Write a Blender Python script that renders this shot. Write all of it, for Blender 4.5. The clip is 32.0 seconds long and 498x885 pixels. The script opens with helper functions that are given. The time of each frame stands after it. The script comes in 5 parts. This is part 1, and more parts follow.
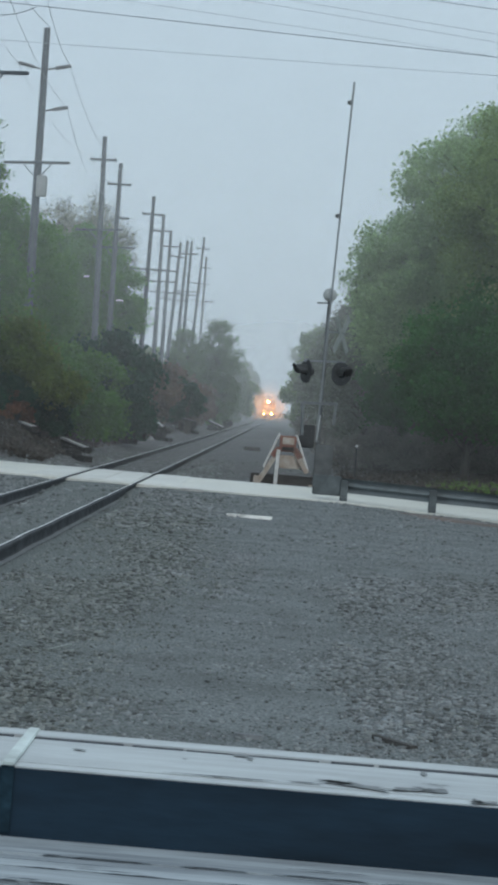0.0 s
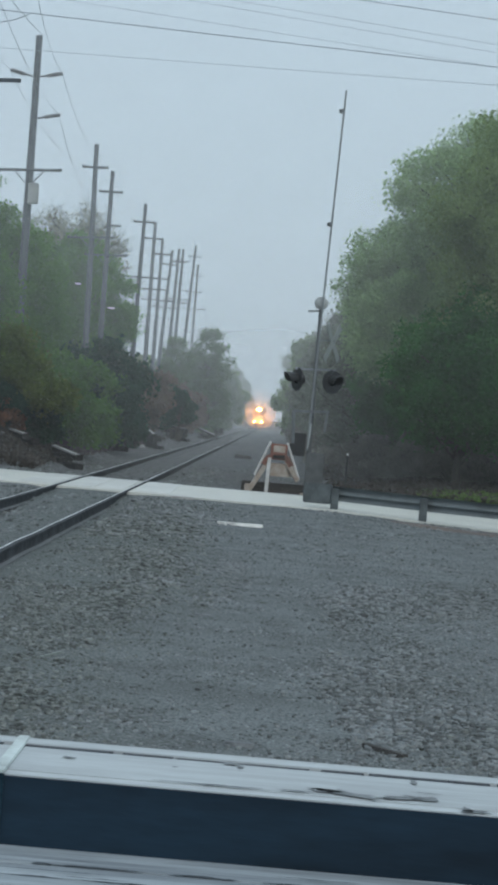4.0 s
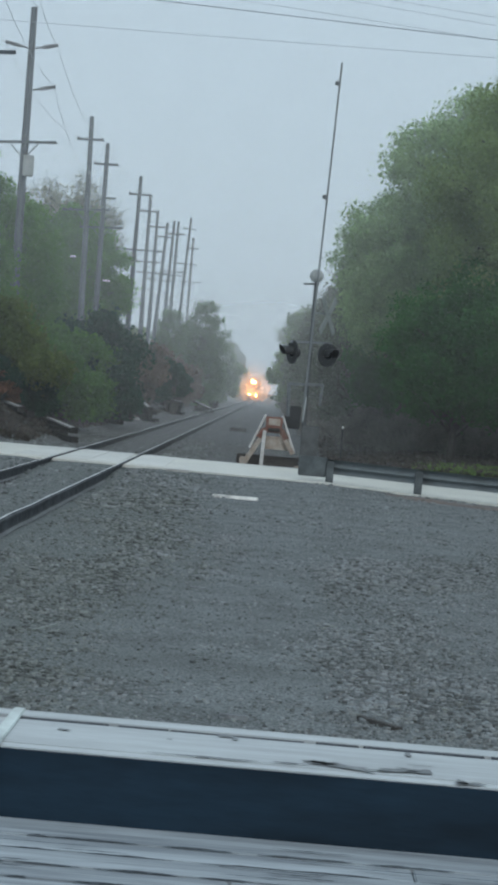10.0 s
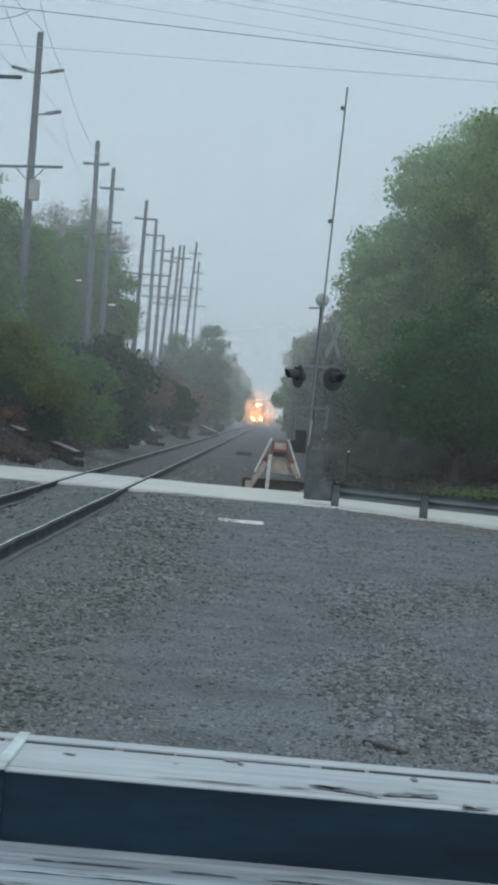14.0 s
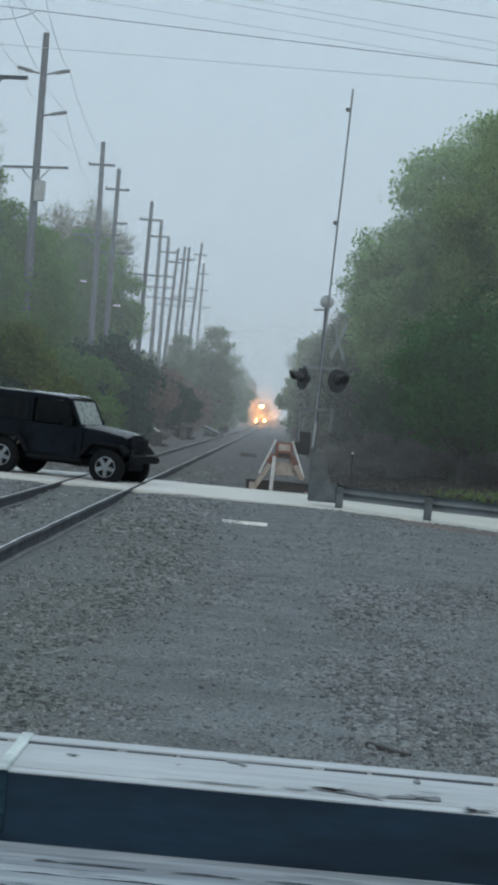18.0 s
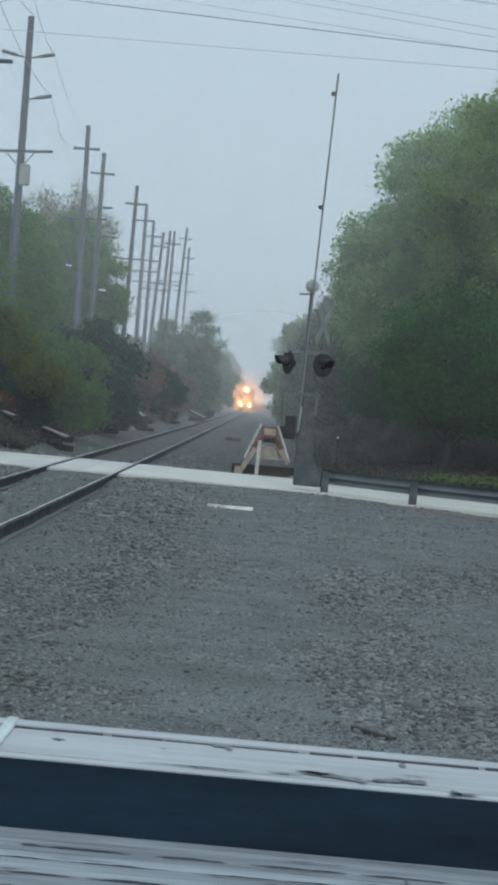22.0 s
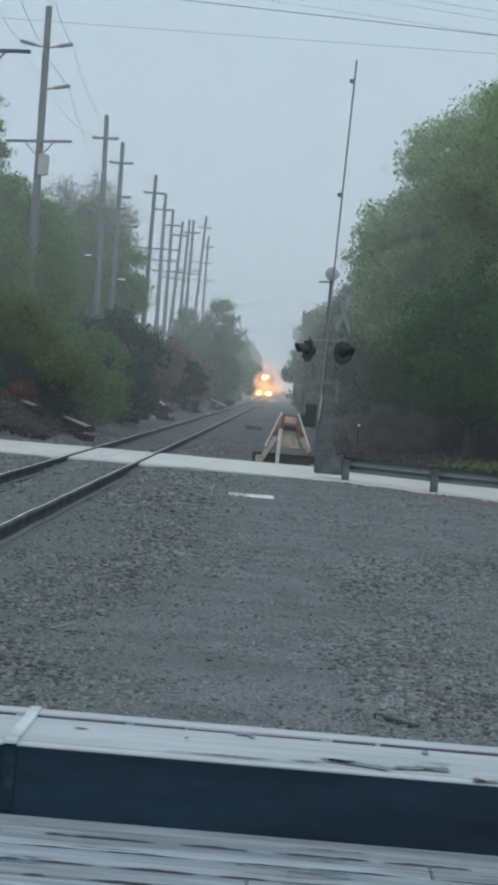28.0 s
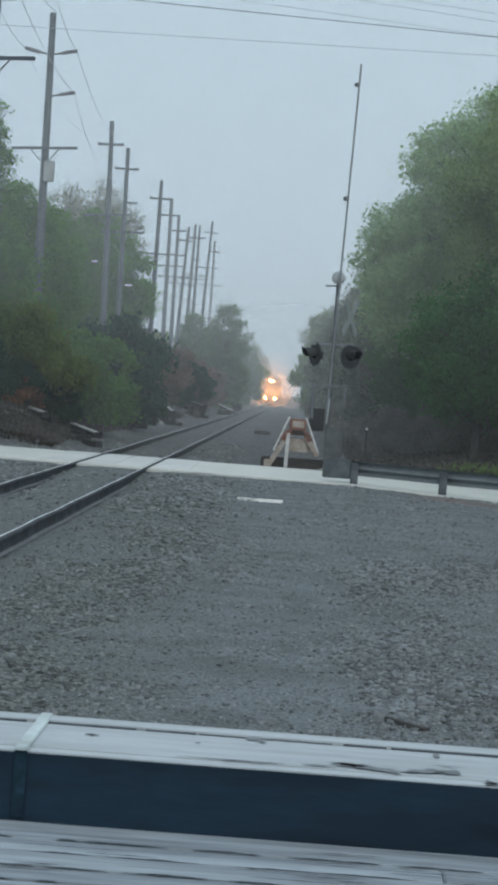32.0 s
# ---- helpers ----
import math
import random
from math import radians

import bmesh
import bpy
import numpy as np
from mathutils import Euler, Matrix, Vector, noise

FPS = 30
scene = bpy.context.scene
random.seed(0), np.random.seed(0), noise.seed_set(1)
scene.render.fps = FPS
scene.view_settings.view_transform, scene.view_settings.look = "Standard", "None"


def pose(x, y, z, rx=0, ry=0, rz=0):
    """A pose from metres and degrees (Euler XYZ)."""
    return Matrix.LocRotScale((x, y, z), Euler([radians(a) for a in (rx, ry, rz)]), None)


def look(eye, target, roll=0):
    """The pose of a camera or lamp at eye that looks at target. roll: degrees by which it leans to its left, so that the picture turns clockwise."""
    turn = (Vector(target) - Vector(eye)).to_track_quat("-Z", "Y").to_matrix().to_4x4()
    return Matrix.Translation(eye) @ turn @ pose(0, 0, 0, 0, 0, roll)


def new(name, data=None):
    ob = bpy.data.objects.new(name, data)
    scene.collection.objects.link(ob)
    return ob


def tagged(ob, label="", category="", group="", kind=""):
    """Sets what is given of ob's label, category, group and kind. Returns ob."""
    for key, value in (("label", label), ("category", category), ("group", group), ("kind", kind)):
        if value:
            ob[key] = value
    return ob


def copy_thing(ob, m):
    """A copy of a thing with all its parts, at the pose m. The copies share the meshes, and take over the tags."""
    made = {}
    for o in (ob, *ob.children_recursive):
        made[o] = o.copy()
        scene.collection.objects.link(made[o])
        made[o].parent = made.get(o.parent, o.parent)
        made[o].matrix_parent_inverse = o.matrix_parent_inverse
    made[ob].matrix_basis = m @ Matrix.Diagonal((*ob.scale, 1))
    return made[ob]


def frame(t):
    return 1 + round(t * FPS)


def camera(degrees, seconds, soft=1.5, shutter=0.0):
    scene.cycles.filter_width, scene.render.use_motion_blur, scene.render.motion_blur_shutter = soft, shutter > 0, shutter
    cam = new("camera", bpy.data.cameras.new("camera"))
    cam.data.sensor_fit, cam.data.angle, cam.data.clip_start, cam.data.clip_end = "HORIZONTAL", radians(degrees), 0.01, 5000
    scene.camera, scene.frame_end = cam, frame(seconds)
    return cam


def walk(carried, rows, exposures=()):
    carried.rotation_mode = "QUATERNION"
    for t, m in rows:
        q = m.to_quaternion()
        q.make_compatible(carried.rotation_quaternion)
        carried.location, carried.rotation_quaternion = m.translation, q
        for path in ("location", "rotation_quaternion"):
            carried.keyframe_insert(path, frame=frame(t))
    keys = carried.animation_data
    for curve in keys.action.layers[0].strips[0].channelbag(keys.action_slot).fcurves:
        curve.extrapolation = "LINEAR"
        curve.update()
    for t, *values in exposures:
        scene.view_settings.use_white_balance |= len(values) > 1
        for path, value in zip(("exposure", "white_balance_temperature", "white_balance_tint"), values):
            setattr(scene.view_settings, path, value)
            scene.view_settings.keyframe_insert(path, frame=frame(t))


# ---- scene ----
cam = camera(13.31, 32.0, soft=3.7)
EYE = 1.65
# seconds, tilt, roll and yaw of the hand-held camera, which stays in one place
ROWS = [
    (0.0, 89.118, -4.686, 0.958),
    (0.5, 89.142, -4.640, 0.999),
    (1.0, 89.311, -4.838, 1.113),
    (1.5, 89.192, -5.022, 1.089),
    (2.0, 89.150, -5.042, 1.012),
    (2.5, 89.415, -5.013, 0.937),
    (3.0, 89.463, -4.989, 0.954),
    (3.5, 89.439, -4.984, 0.870),
    (4.0, 89.351, -4.846, 0.718),
    (4.5, 89.327, -4.892, 0.596),
    (6.5, 89.045, -4.988, 0.492),
    (7.0, 88.988, -5.136, 0.623),
    (7.5, 89.085, -5.190, 0.679),
    (8.0, 89.070, -5.141, 0.629),
    (8.5, 88.992, -5.016, 0.574),
    (9.0, 88.790, -5.088, 0.656),
    (9.5, 88.684, -5.091, 0.594),
    (10.0, 88.635, -4.916, 0.588),
    (10.5, 88.637, -4.907, 0.704),
    (11.0, 88.586, -5.052, 0.774),
    (11.5, 88.658, -4.996, 0.613),
    (12.0, 88.745, -4.823, 0.597),
    (12.5, 88.740, -4.906, 0.683),
    (13.0, 88.796, -5.096, 0.750),
    (13.5, 89.082, -5.066, 0.797),
    (14.0, 89.265, -4.903, 0.740),
    (14.5, 89.194, -4.925, 0.802),
    (16.5, 89.037, -5.268, 0.996),
    (17.0, 89.073, -5.337, 1.034),
    (17.5, 89.261, -5.210, 1.005),
    (18.0, 89.294, -5.141, 0.856),
    (18.5, 89.226, -5.188, 0.813),
    (19.0, 89.076, -5.228, 0.712),
    (19.5, 89.026, -5.172, 0.454),
    (20.0, 89.035, -4.976, 0.333),
    (20.5, 89.014, -5.023, 0.258),
    (21.0, 89.057, -5.089, 0.238),
    (21.5, 89.061, -5.052, 0.286),
    (22.0, 88.909, -5.120, 0.463),
    (22.5, 88.625, -5.157, 0.678),
    (23.0, 88.642, -5.120, 0.541),
    (23.5, 88.852, -5.036, 0.494),
    (24.0, 88.987, -5.192, 0.712),
    (24.5, 89.103, -5.304, 0.838),
    (26.5, 88.516, -4.884, 0.735),
    (27.0, 88.437, -5.001, 0.722),
    (27.5, 88.408, -4.882, 0.825),
    (28.0, 88.551, -4.721, 1.011),
    (28.5, 88.588, -4.802, 1.068),
    (29.0, 88.633, -4.768, 0.972),
    (29.5, 88.635, -4.634, 0.858),
    (30.0, 88.326, -4.493, 0.953),
    (30.5, 87.919, -4.291, 1.218),
    (31.0, 88.087, -4.229, 1.219),
    (31.5, 88.411, -4.144, 1.131),
    (32.0, 88.660, -4.178, 1.217),
]
walk(cam, [(t, pose(0, 0, EYE, a, b, c)) for t, a, b, c in ROWS])

# ---- world and sun: an overcast, misty day ----
world = bpy.data.worlds.new("overcast_sky")
scene.world = world
world.use_nodes = True
wn = world.node_tree.nodes
wl = world.node_tree.links
sky = wn.new("ShaderNodeTexSky")
sky.sky_type, sky.sun_disc = "NISHITA", False
sky.sun_elevation, sky.sun_rotation = radians(48), radians(200)
sky.air_density, sky.dust_density, sky.ozone_density = 1.0, 4.0, 2.0
sky_scale = wn.new("ShaderNodeVectorMath")
sky_scale.operation = "SCALE"
sky_scale.inputs["Scale"].default_value = 0.07
cloud = wn.new("ShaderNodeMix")
cloud.data_type = "RGBA"
cloud.inputs["Factor"].default_value = 0.9
cloud.inputs["B"].default_value = (0.485, 0.62, 0.722, 1)
wl.new(sky.outputs["Color"], sky_scale.inputs[0])
wl.new(sky_scale.outputs["Vector"], cloud.inputs["A"])
wl.new(cloud.outputs["Result"], wn["Background"].inputs["Color"])
wn["Background"].inputs["Strength"].default_value = 1.18
sun = new("sun", bpy.data.lights.new("sun", "SUN"))
sun.data.energy, sun.data.angle, sun.data.color = 1.0, radians(30), (1.0, 0.97, 0.92)
sun.matrix_basis = look((20, -30, 50), (0, 30, 0))


# ---- materials ----
def mat(name, colour, rough=0.7, metal=0.0, vary=0.25, scale=8.0, fine=60.0, bump=0.3, dist=0.01, second=None, spread=0.0, random_by="", coat=0.0, spec=0.5):
    """A surface with colour changes at two scales, fine relief and uneven gloss."""
    m = bpy.data.materials.new(name)
    m.use_nodes = True
    n, l = m.node_tree.nodes, m.node_tree.links
    b = n["Principled BSDF"]
    co = n.new("ShaderNodeTexCoord")
    big = n.new("ShaderNodeTexNoise")
    big.inputs["Scale"].default_value, big.inputs["Detail"].default_value = scale, 5
    small = n.new("ShaderNodeTexNoise")
    small.inputs["Scale"].default_value, small.inputs["Detail"].default_value = fine, 3
    for t in (big, small):
        l.new(co.outputs["Object"], t.inputs["Vector"])
    two = second or [min(1, c * 0.55) for c in colour]
    mix = n.new("ShaderNodeMix")
    mix.data_type = "RGBA"
    mix.inputs["A"].default_value, mix.inputs["B"].default_value = (*two, 1), (*colour, 1)
    ramp = n.new("ShaderNodeMapRange")
    ramp.inputs["From Min"].default_value, ramp.inputs["From Max"].default_value = 0.36, 0.62
    l.new(big.outputs["Fac"], ramp.inputs["Value"])
    l.new(ramp.outputs["Result"], mix.inputs["Factor"])
    hsv = n.new("ShaderNodeHueSaturation")
    val = n.new("ShaderNodeMapRange")
    val.inputs["From Min"].default_value, val.inputs["From Max"].default_value = 0.25, 0.75
    val.inputs["To Min"].default_value, val.inputs["To Max"].default_value = 1 - vary, 1 + vary
    l.new(small.outputs["Fac"], val.inputs["Value"])
    out = val.outputs["Result"]
    if random_by:
        rnd = n.new("ShaderNodeObjectInfo" if random_by == "object" else "ShaderNodeNewGeometry")
        r = rnd.outputs["Random" if random_by == "object" else "Random Per Island"]
        rm = n.new("ShaderNodeMapRange")
        rm.inputs["To Min"].default_value, rm.inputs["To Max"].default_value = 1 - spread, 1 + spread
        l.new(r, rm.inputs["Value"])
        mul = n.new("ShaderNodeMath")
        mul.operation = "MULTIPLY"
        l.new(out, mul.inputs[0])
        l.new(rm.outputs["Result"], mul.inputs[1])
        out = mul.outputs["Value"]
    l.new(out, hsv.inputs["Value"])
    l.new(mix.outputs["Result"], hsv.inputs["Color"])
    l.new(hsv.outputs["Color"], b.inputs["Base Color"])
    rr = n.new("ShaderNodeMapRange")
    rr.inputs["To Min"].default_value, rr.inputs["To Max"].default_value = max(0.05, rough - 0.15), min(1, rough + 0.15)
    l.new(big.outputs["Fac"], rr.inputs["Value"])
    l.new(rr.outputs["Result"], b.inputs["Roughness"])
    bp = n.new("ShaderNodeBump")
    bp.inputs["Strength"].default_value, bp.inputs["Distance"].default_value = bump, dist
    l.new(small.outputs["Fac"], bp.inputs["Height"])
    l.new(bp.outputs["Normal"], b.inputs["Normal"])
    b.inputs["Metallic"].default_value = metal
    b.inputs["Coat Weight"].default_value = coat
    b.inputs["Specular IOR Level"].default_value = spec
    return m


def stretched(m, sx, sy, sz):
    """Stretch a material's grain along one way."""
    n, l = m.node_tree.nodes, m.node_tree.links
    mp = n.new("ShaderNodeMapping")
    mp.inputs["Scale"].default_value = (sx, sy, sz)
    co = next(x for x in n if x.type == "TEX_COORD")
    l.new(co.outputs["Object"], mp.inputs["Vector"])
    for t in [x for x in n if x.type == "TEX_NOISE"]:
        l.new(mp.outputs["Vector"], t.inputs["Vector"])
    return m


def leaf_mat(name, colour, second, spread=0.18):
    m = mat(name, colour, 0.6, second=second, scale=0.35, fine=2.5, vary=0.25, bump=0.0, random_by="island", spread=spread, spec=0.08)
    n, l = m.node_tree.nodes, m.node_tree.links
    b = n["Principled BSDF"]
    tr = n.new("ShaderNodeBsdfTranslucent")
    src = b.inputs["Base Color"].links[0].from_socket
    l.new(src, tr.inputs["Color"])
    mx = n.new("ShaderNodeMixShader")
    mx.inputs["Fac"].default_value = 0.56
    l.new(b.outputs["BSDF"], mx.inputs[1])
    l.new(tr.outputs["BSDF"], mx.inputs[2])
    l.new(mx.outputs["Shader"], n["Material Output"].inputs["Surface"])
    return m


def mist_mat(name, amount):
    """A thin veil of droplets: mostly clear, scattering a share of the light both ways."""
    m = bpy.data.materials.new(name)
    m.use_nodes = True
    n, l = m.node_tree.nodes, m.node_tree.links
    n.remove(n["Principled BSDF"])
    clear, front, back = n.new("ShaderNodeBsdfTransparent"), n.new("ShaderNodeBsdfDiffuse"), n.new("ShaderNodeBsdfTranslucent")
    for s in (front, back):
        s.inputs["Color"].default_value = (0.97, 0.98, 0.99, 1)
    half, mx = n.new("ShaderNodeMixShader"), n.new("ShaderNodeMixShader")
    co, no, rg = n.new("ShaderNodeTexCoord"), n.new("ShaderNodeTexNoise"), n.new("ShaderNodeMapRange")
    no.inputs["Scale"].default_value = 0.12
    rg.inputs["To Min"].default_value, rg.inputs["To Max"].default_value = amount * 0.75, amount * 1.25
    l.new(co.outputs["Object"], no.inputs["Vector"])
    l.new(no.outputs["Fac"], rg.inputs["Value"])
    # the haze share is lowered near the ground and again high up
    sep, thin, mul = n.new("ShaderNodeSeparateXYZ"), n.new("ShaderNodeMapRange"), n.new("ShaderNodeMath")
    thin.interpolation_type, mul.operation = "SMOOTHSTEP", "MULTIPLY"
    thin.inputs["From Min"].default_value, thin.inputs["From Max"].default_value = 7.0, 20.0
    thin.inputs["To Min"].default_value, thin.inputs["To Max"].default_value = 1.0, 0.4
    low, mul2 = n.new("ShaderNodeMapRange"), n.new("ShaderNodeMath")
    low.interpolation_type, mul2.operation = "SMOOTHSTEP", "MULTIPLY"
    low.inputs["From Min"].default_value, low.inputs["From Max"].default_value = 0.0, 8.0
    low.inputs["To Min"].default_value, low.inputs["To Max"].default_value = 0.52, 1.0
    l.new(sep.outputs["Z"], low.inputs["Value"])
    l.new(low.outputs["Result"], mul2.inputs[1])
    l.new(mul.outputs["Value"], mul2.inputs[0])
    l.new(co.outputs["Object"], sep.inputs["Vector"])
    l.new(sep.outputs["Z"], thin.inputs["Value"])
    l.new(rg.outputs["Result"], mul.inputs[0])
    l.new(thin.outputs["Result"], mul.inputs[1])
    l.new(front.outputs["BSDF"], half.inputs[1])
    l.new(back.outputs["BSDF"], half.inputs[2])
    l.new(mul2.outputs["Value"], mx.inputs["Fac"])
    l.new(clear.outputs["BSDF"], mx.inputs[1])
    l.new(half.outputs["Shader"], mx.inputs[2])
    l.new(mx.outputs["Shader"], n["Material Output"].inputs["Surface"])
    return m


def halo_mat(name, radius):
    """Added glow disc before the lamps: clear at its rim, denser towards the middle."""
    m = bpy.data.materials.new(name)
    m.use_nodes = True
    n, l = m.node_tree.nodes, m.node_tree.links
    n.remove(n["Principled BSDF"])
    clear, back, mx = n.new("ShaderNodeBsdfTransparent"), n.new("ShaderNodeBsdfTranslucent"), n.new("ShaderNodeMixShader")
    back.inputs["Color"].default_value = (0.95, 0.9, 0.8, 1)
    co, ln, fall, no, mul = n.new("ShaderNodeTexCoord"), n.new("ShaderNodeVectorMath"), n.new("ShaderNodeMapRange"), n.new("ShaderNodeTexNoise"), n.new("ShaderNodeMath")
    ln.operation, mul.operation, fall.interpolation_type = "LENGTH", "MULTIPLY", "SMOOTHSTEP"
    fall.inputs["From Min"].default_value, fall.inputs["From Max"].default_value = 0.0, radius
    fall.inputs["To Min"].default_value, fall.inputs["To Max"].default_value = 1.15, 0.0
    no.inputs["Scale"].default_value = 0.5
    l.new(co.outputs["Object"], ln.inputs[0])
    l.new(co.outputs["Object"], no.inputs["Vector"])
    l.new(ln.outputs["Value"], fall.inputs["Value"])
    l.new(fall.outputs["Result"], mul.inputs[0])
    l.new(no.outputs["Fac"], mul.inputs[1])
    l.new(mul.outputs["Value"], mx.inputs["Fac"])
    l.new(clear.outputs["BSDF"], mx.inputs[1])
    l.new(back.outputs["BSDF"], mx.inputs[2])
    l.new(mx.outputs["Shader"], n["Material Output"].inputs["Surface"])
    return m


def glow(name, colour, strength):
    m = bpy.data.materials.new(name)
    m.use_nodes = True
    b = m.node_tree.nodes["Principled BSDF"]
    b.inputs["Base Color"].default_value = (*colour, 1)
    b.inputs["Emission Color"].default_value = (*colour, 1)
    b.inputs["Emission Strength"].default_value = strength
    return m


def clear_glass(name, tint=0.3, gloss_share=0.1):
    """A tinted pane that lets the view through and mirrors a little."""
    m = bpy.data.materials.new(name)
    m.use_nodes = True
    n, l = m.node_tree.nodes, m.node_tree.links
    n.remove(n["Principled BSDF"])
    clear, gloss, mx = n.new("ShaderNodeBsdfTransparent"), n.new("ShaderNodeBsdfGlossy"), n.new("ShaderNodeMixShader")
    clear.inputs["Color"].default_value = (tint, tint * 1.05, tint * 1.05, 1)
    gloss.inputs["Roughness"].default_value = 0.08
    mx.inputs["Fac"].default_value = gloss_share
    l.new(clear.outputs["BSDF"], mx.inputs[1])
    l.new(gloss.outputs["BSDF"], mx.inputs[2])
    l.new(mx.outputs["Shader"], n["Material Output"].inputs["Surface"])
    return m


def glass(name, colour=(0.02, 0.025, 0.03), rough=0.05):
    m = mat(name, colour, rough + 0.15, vary=0.05, bump=0.0, spec=0.12)
    return m


GRAVEL = mat("wet_gravel_ground", (0.155, 0.170, 0.172), 0.75, scale=1.7, fine=48, vary=0.85, bump=0.6, dist=0.012, second=(0.104, 0.113, 0.113), spec=0.15)
def by_track(m, colour):
    """Dark ballast grit takes over from the pale gravel beside the track, along a ragged line."""
    n, l = m.node_tree.nodes, m.node_tree.links
    hsv = next(x for x in n if x.type == "HUE_SAT")
    src = hsv.inputs["Color"].links[0].from_socket
    co, sep, no, ad, rg, mx = n.new("ShaderNodeTexCoord"), n.new("ShaderNodeSeparateXYZ"), n.new("ShaderNodeTexNoise"), n.new("ShaderNodeMath"), n.new("ShaderNodeMapRange"), n.new("ShaderNodeMix")
    mx.data_type, ad.operation = "RGBA", "MULTIPLY_ADD"
    no.inputs["Scale"].default_value, no.inputs["Detail"].default_value = 0.9, 6
    l.new(co.outputs["Object"], no.inputs["Vector"])
    l.new(co.outputs["Object"], sep.inputs["Vector"])
    l.new(no.outputs["Fac"], ad.inputs[0])
    ad.inputs[1].default_value = 2.2
    off, dist = n.new("ShaderNodeMath"), n.new("ShaderNodeMath")
    off.operation, dist.operation = "ADD", "ABSOLUTE"
    off.inputs[1].default_value = 2.7
    l.new(sep.outputs["X"], off.inputs[0])
    l.new(off.outputs["Value"], dist.inputs[0])
    l.new(dist.outputs["Value"], ad.inputs[2])
    rg.inputs["From Min"].default_value, rg.inputs["From Max"].default_value = 3.3, 2.2
    l.new(ad.outputs["Value"], rg.inputs["Value"])
    l.new(rg.outputs["Result"], mx.inputs[0])
    l.new(src, mx.inputs[6])
    mx.inputs[7].default_value = (*colour, 1)
    l.new(mx.outputs[2], hsv.inputs["Color"])
    return m


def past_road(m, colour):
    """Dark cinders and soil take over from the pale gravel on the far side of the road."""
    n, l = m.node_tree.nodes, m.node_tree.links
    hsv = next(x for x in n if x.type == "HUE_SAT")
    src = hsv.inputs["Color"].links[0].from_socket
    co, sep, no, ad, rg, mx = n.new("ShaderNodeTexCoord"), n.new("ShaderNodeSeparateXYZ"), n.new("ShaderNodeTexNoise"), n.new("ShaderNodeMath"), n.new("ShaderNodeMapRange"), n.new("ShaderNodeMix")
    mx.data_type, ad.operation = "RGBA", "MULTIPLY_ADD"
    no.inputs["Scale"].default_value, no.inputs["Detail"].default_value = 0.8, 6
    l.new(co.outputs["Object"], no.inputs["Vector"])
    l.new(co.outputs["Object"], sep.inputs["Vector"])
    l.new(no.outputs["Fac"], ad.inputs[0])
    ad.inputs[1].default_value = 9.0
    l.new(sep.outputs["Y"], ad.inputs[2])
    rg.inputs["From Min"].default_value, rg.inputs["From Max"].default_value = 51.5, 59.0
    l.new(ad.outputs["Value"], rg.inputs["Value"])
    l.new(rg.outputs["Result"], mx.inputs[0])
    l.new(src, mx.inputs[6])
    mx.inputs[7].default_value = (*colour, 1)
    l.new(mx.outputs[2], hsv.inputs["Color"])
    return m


by_track(GRAVEL, (0.118, 0.130, 0.127))
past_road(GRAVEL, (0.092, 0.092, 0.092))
STONE = mat("crushed_stone", (0.178, 0.192, 0.197), 0.7, scale=0.6, fine=50, vary=0.15, random_by="island", spread=0.56, second=(0.14, 0.152, 0.152), spec=0.25)
BALLAST = mat("dark_track_ballast", (0.155, 0.168, 0.162), 0.7, scale=0.6, fine=50, vary=0.15, random_by="island", spread=0.66, second=(0.122, 0.134, 0.127), spec=0.25)
ASPHALT = mat("wet_concrete_road", (0.60, 0.595, 0.545), 0.5, scale=0.9, fine=30, vary=0.2, bump=0.3, second=(0.50, 0.50, 0.465))
PANEL = mat("concrete_panel", (0.58, 0.58, 0.55), 0.5, scale=2.5, fine=50, vary=0.15, second=(0.48, 0.48, 0.46), random_by="object", spread=0.08)
ROCK = mat("grey_rock", (0.30, 0.30, 0.29), 0.7, scale=5, fine=40, second=(0.2, 0.2, 0.195))
RUST = mat("rusty_rail_steel", (0.095, 0.102, 0.108), 0.97, 0.0, scale=3, fine=40, second=(0.060, 0.063, 0.066), spec=0.02)
# set lighter than the side of the rail
FOOT = mat("pale_rail_foot", (0.17, 0.18, 0.185), 0.6, 0.1, scale=3, fine=30, vary=0.3, second=(0.09, 0.095, 0.10), spec=0.2)
# near-white colour carries the gleam of the sky on polished steel
POLISHED_GLEAM = mat("polished_rail_gleam", (0.92, 0.93, 0.94), 0.4, 0.1, scale=3, fine=30, vary=0.1, bump=0.05)
TIE = stretched(mat("old_tie_wood", (0.06, 0.056, 0.052), 0.85, scale=2, fine=30, second=(0.035, 0.033, 0.031), random_by="object", spread=0.3), 1, 6, 6)
TIE_DARK = stretched(mat("creosoted_tie_wood", (0.030, 0.029, 0.028), 0.9, scale=2, fine=30, second=(0.018, 0.018, 0.017), spec=0.15), 1, 6, 6)
# bleached board, and light put on the tops of the tie piles
PALE_WOOD = stretched(mat("bleached_and_lit_wood", (0.42, 0.415, 0.40), 0.7, scale=3, fine=20, second=(0.26, 0.255, 0.245)), 1, 8, 8)
BOARD = stretched(mat("weathered_deck_wood", (0.35, 0.39, 0.42), 0.55, scale=2.2, fine=9, vary=0.18, bump=0.5, dist=0.006, second=(0.21, 0.236, 0.26), random_by="object", spread=0.07), 0.55, 9, 9)
WHITE = stretched(mat("worn_white_paint", (0.455, 0.49, 0.505), 0.45, scale=2.2, fine=14, vary=0.14, bump=0.25, dist=0.004, second=(0.345, 0.37, 0.385)), 0.5, 6, 6)
